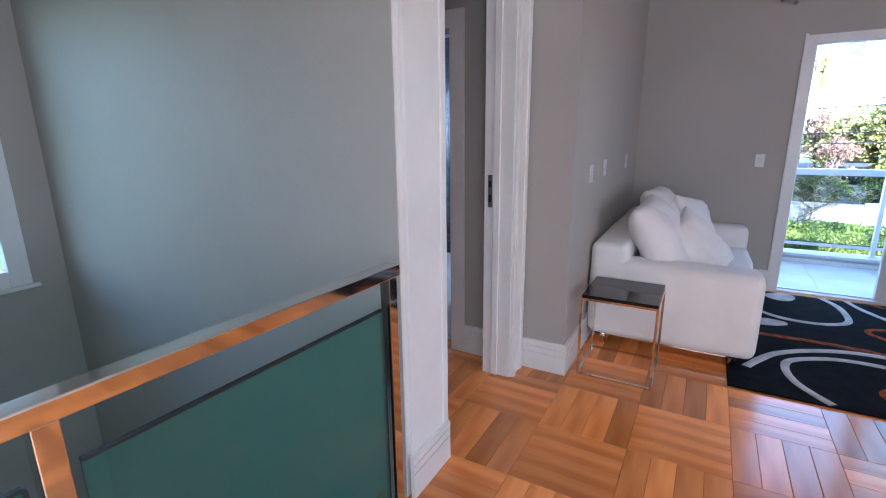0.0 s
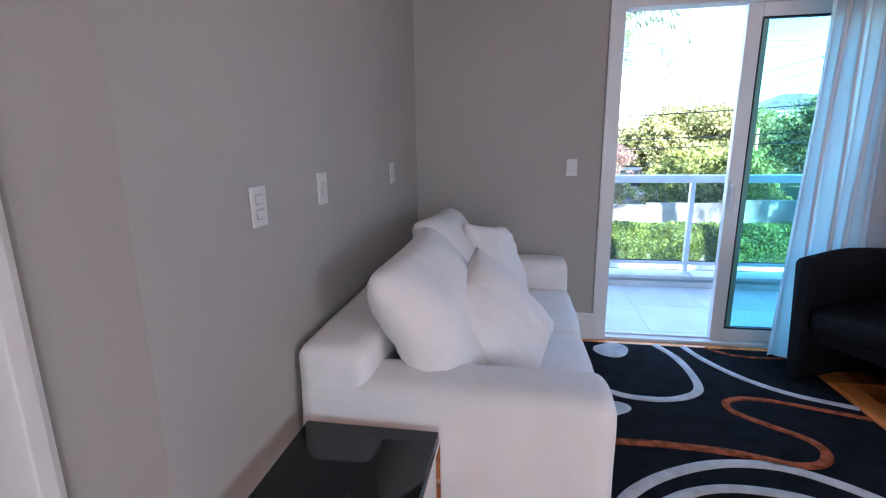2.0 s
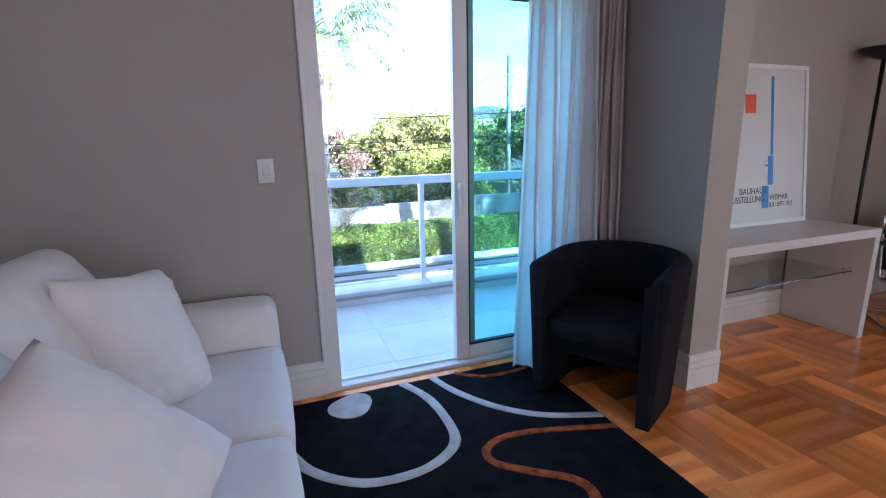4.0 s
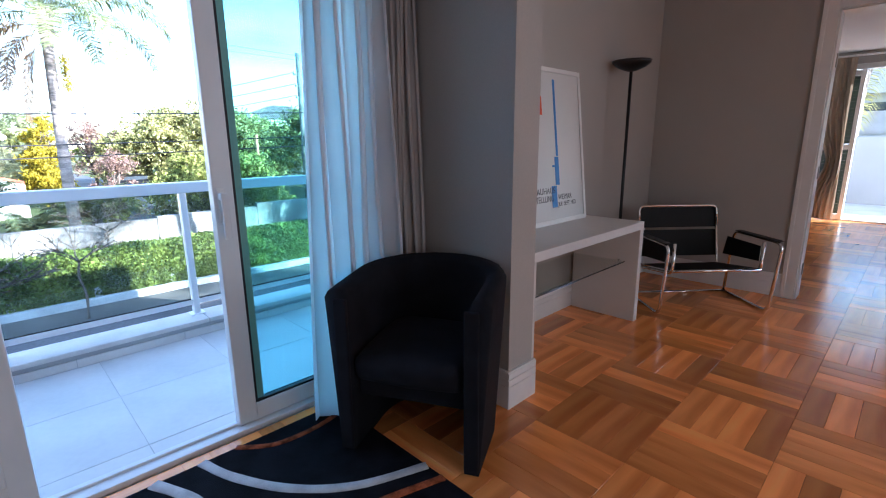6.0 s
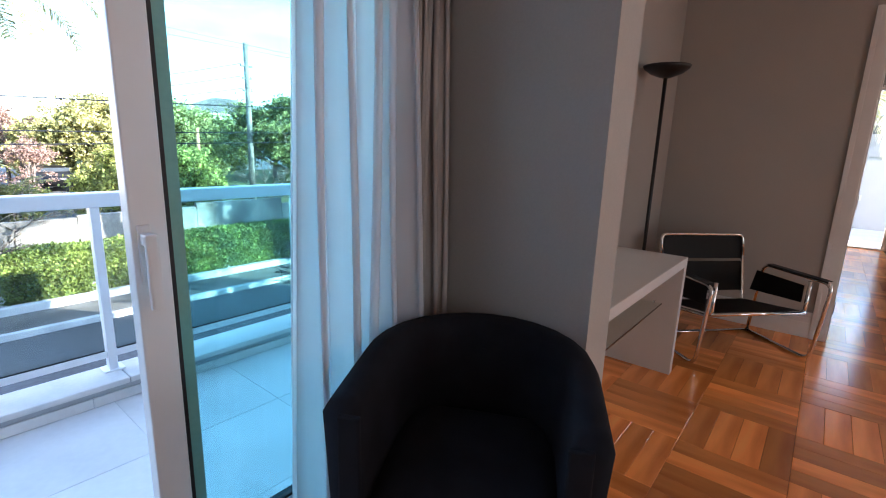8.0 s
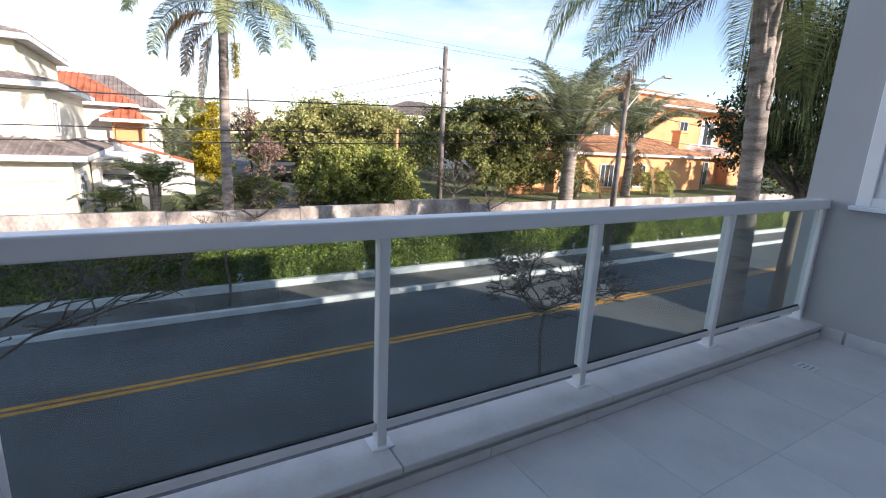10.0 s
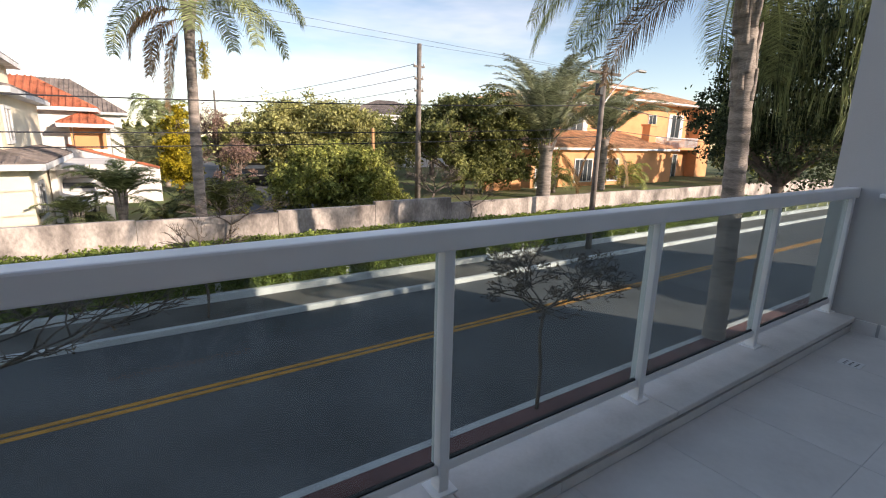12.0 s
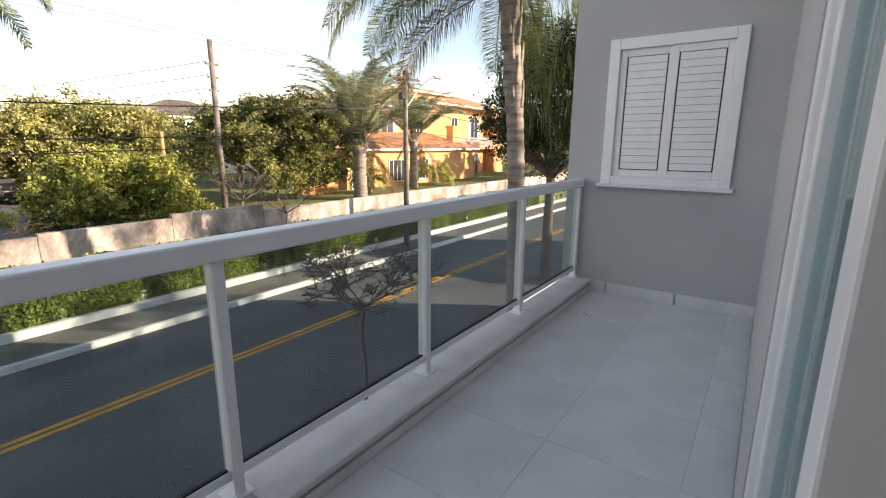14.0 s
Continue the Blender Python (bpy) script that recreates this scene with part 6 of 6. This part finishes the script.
def car(label, at, rz, paint):
    ob = thing("car", label, "car", at, rz)
    bm = bmesh.new()
    prof = [(-2.1, 0.35), (-2.12, 0.75), (-1.95, 0.95), (-1.0, 1.02), (-0.45, 1.45), (0.9, 1.47), (1.65, 1.05), (2.05, 0.92), (2.1, 0.35)]
    for s in (-0.85, 0.85):
        for x, z in prof:
            bm.verts.new((x, s * (1 - 0.16 * max(0, z - 0.9)), z))
    bm.verts.ensure_lookup_table()
    n = len(prof)
    for i in range(n - 1):
        bm.faces.new((bm.verts[i], bm.verts[i + 1], bm.verts[n + i + 1], bm.verts[n + i]))
    bm.faces.new(bm.verts[:n])
    bm.faces.new(bm.verts[n:][::-1])
    bm.faces.new((bm.verts[0], bm.verts[n - 1], bm.verts[2 * n - 1], bm.verts[n]))
    bmesh.ops.bevel(bm, geom=list(bm.edges), offset=0.05, segments=2, affect="EDGES")
    part("body", bm, paint, ob, "", True)
    part("side_windows", boxes((-0.85, 1.35, -0.83, 0.83, 1.06, 1.36)), M_PANE, ob)
    for x in (-1.35, 1.35):
        for y in (-0.78, 0.78):
            wb = bmesh.new()
            rod(wb, (x, y - 0.1, 0.33), (x, y + 0.1, 0.33), 0.33, 18)
            w = part("wheel", wb, M_RUBBER, ob)
            rb_ = bmesh.new()
            rod(rb_, (x, y - 0.105, 0.33), (x, y + 0.105, 0.33), 0.2, 14)
            part("rim", rb_, M_STEEL, w)


car("white car parked under the carport", (-0.6, 30.2, YARD), 80, M_CARW)
car("dark car parked in the side street", (8.3, 41.0, YARD + 0.01), 95, M_BLKMETAL)

# ==== parquet, balcony tiles and mosaic ====
def slab_mesh(name, w, d, h, material, ch=0.0015):
    """A thin piece centred on its place, its top edge chamfered, top at z = 0."""
    bm = bmesh.new()
    lo = [bm.verts.new((x * w / 2, y * d / 2, -h)) for x, y in ((-1, -1), (1, -1), (1, 1), (-1, 1))]
    mi = [bm.verts.new((v.co.x, v.co.y, -ch)) for v in lo]
    hi = [bm.verts.new((v.co.x * (1 - 2 * ch / w), v.co.y * (1 - 2 * ch / d), 0)) for v in lo]
    bm.faces.new(hi)
    for a, b in ((lo, mi), (mi, hi)):
        for i in range(4):
            bm.faces.new((a[i], a[(i + 1) % 4], b[(i + 1) % 4], b[i]))
    me = bpy.data.meshes.new(name)
    bm.to_mesh(me)
    bm.free()
    me.materials.append(material)
    return me


PANEL, NP = 0.44, 4
PLANK_A = slab_mesh("plank", PANEL / NP - 0.0012, PANEL - 0.0012, 0.011, M_WOOD)
PLANK_B = slab_mesh("plank", PANEL - 0.0012, PANEL / NP - 0.0012, 0.011, M_WOOD_B)
floor_ob = bpy.data.objects["floor"]
pr = random.Random(77)
rest = {0: ([], []), 1: ([], [])}
near = []
for i in range(-6, 27):
    for j in range(-11, 7):
        cx, cy = 0.079 + (i + 0.5) * PANEL, 2.70 + (j + 0.5) * PANEL
        inside = (-0.72 < cx < 5.95 and -1.5 < cy < 5.40) or (-2.2 < cx < -0.5 and 1.6 < cy < 3.05) or (5.7 < cx < 11.2 and 1.5 < cy < 5.2)
        if not inside:
            continue
        if cx < -0.5 and cy < 1.4:
            continue
        for k in range(NP):
            o = (k - (NP - 1) / 2) * PANEL / NP
            odd = (i + j) % 2
            x, y = (cx, cy + o) if odd else (cx + o, cy)
            score = min((x - a) ** 2 + (y - b) ** 2 for a, b in ((0.3, 2.6), (2.9, 3.6), (3.8, 3.9), (0.0, 2.0)))
            near.append((score, x, y, odd))
near.sort()
for n_, (s, x, y, odd) in enumerate(near):
    if n_ < 300:
        ob = new("plank", PLANK_B if odd else PLANK_A)
        ob.location = (x, y, pr.uniform(-0.0004, 0.0))
        ob.rotation_euler = (pr.uniform(-0.0008, 0.0008), pr.uniform(-0.0008, 0.0008), 0)
        ob.parent = floor_ob
    else:
        w, d = ((PANEL - 0.0012) / 2, (PANEL / NP - 0.0012) / 2) if odd else ((PANEL / NP - 0.0012) / 2, (PANEL - 0.0012) / 2)
        vs, fs = rest[odd]
        q = len(vs)
        z = pr.uniform(-0.0005, 0.0)
        vs += [(x + a * w, y + b * d, zz) for zz in (-0.011, z) for a, b in ((-1, -1), (1, -1), (1, 1), (-1, 1))]
        fs += [(q + 4, q + 5, q + 6, q + 7)] + [(q + a, q + (a + 1) % 4, q + 4 + (a + 1) % 4, q + 4 + a) for a in range(4)]


def by_island(m, name, spread=0.42):
    """The same wood, varied from piece to piece of a joined mesh."""
    c = m.copy()
    c.name = name
    n, k = c.node_tree.nodes, c.node_tree.links
    geo = n.new("ShaderNodeNewGeometry")
    info = next(x for x in n if x.bl_idname == "ShaderNodeObjectInfo")
    for l in list(info.outputs["Random"].links):
        k.new(geo.outputs["Random Per Island"], l.to_socket)
    return c


for odd, m in ((0, M_WOOD), (1, M_WOOD_B)):
    ob = mesh_part("plank_field", *rest[odd], by_island(m, m.name + "_field"), floor_ob)
    ob["kind"] = "stuff"

TILE = slab_mesh("tile", 0.597, 0.597, 0.011, M_TILE_W, 0.001)
slab_ob = bpy.data.objects["balcony_slab"]
tr = random.Random(5)
xs = [-0.45 + 0.6 * i for i in range(11)]
for i, x in enumerate(xs):
    for j in range(3):
        x0, x1 = x + 0.0015, min(x + 0.5985, 5.728)
        y0, y1 = max(6.858 - (j + 1) * 0.6 + 0.0015, 5.4755), 6.858 - j * 0.6 - 0.0015
        if x1 - x0 < 0.05 or y1 - y0 < 0.03:
            continue
        if x1 - x0 > 0.59 and y1 - y0 > 0.59:
            ob = new("tile", TILE)
        else:
            ob = new("tile", slab_mesh("tile", x1 - x0, y1 - y0, 0.011, M_TILE_W, 0.001))
        ob.location = ((x0 + x1) / 2, (y0 + y1) / 2, -0.04 + tr.uniform(-0.0006, 0))
        ob.parent = slab_ob
ob = new("tile", slab_mesh("tile", 1.58, 0.104, 0.011, M_TILE_W, 0.001))
ob.location, ob.parent = (1.6775, 5.410, -0.012), slab_ob

bw = bpy.data.objects["bath_walls"]
mv, mf = [], []
for i in range(96):
    for j in range(50):
        x, z = -2.99 + (j + 0.5) * 0.0485, 0.02 + (i + 0.5) * 0.0265
        q = len(mv)
        mv += [(x - 0.0228, 5.194, z - 0.0122), (x + 0.0228, 5.194, z - 0.0122), (x + 0.0228, 5.194, z + 0.0122), (x - 0.0228, 5.194, z + 0.0122)]
        mv += [(a, 5.2, c) for a, b, c in mv[q:q + 4]]
        mf += [(q, q + 1, q + 2, q + 3)] + [(q + a, q + 4 + a, q + 4 + (a + 1) % 4, q + (a + 1) % 4) for a in range(4)]
mo = mesh_part("mosaic", mv, mf, by_island(M_SLATE, "dark_mosaic_field"), bw)
mo["kind"] = "stuff"
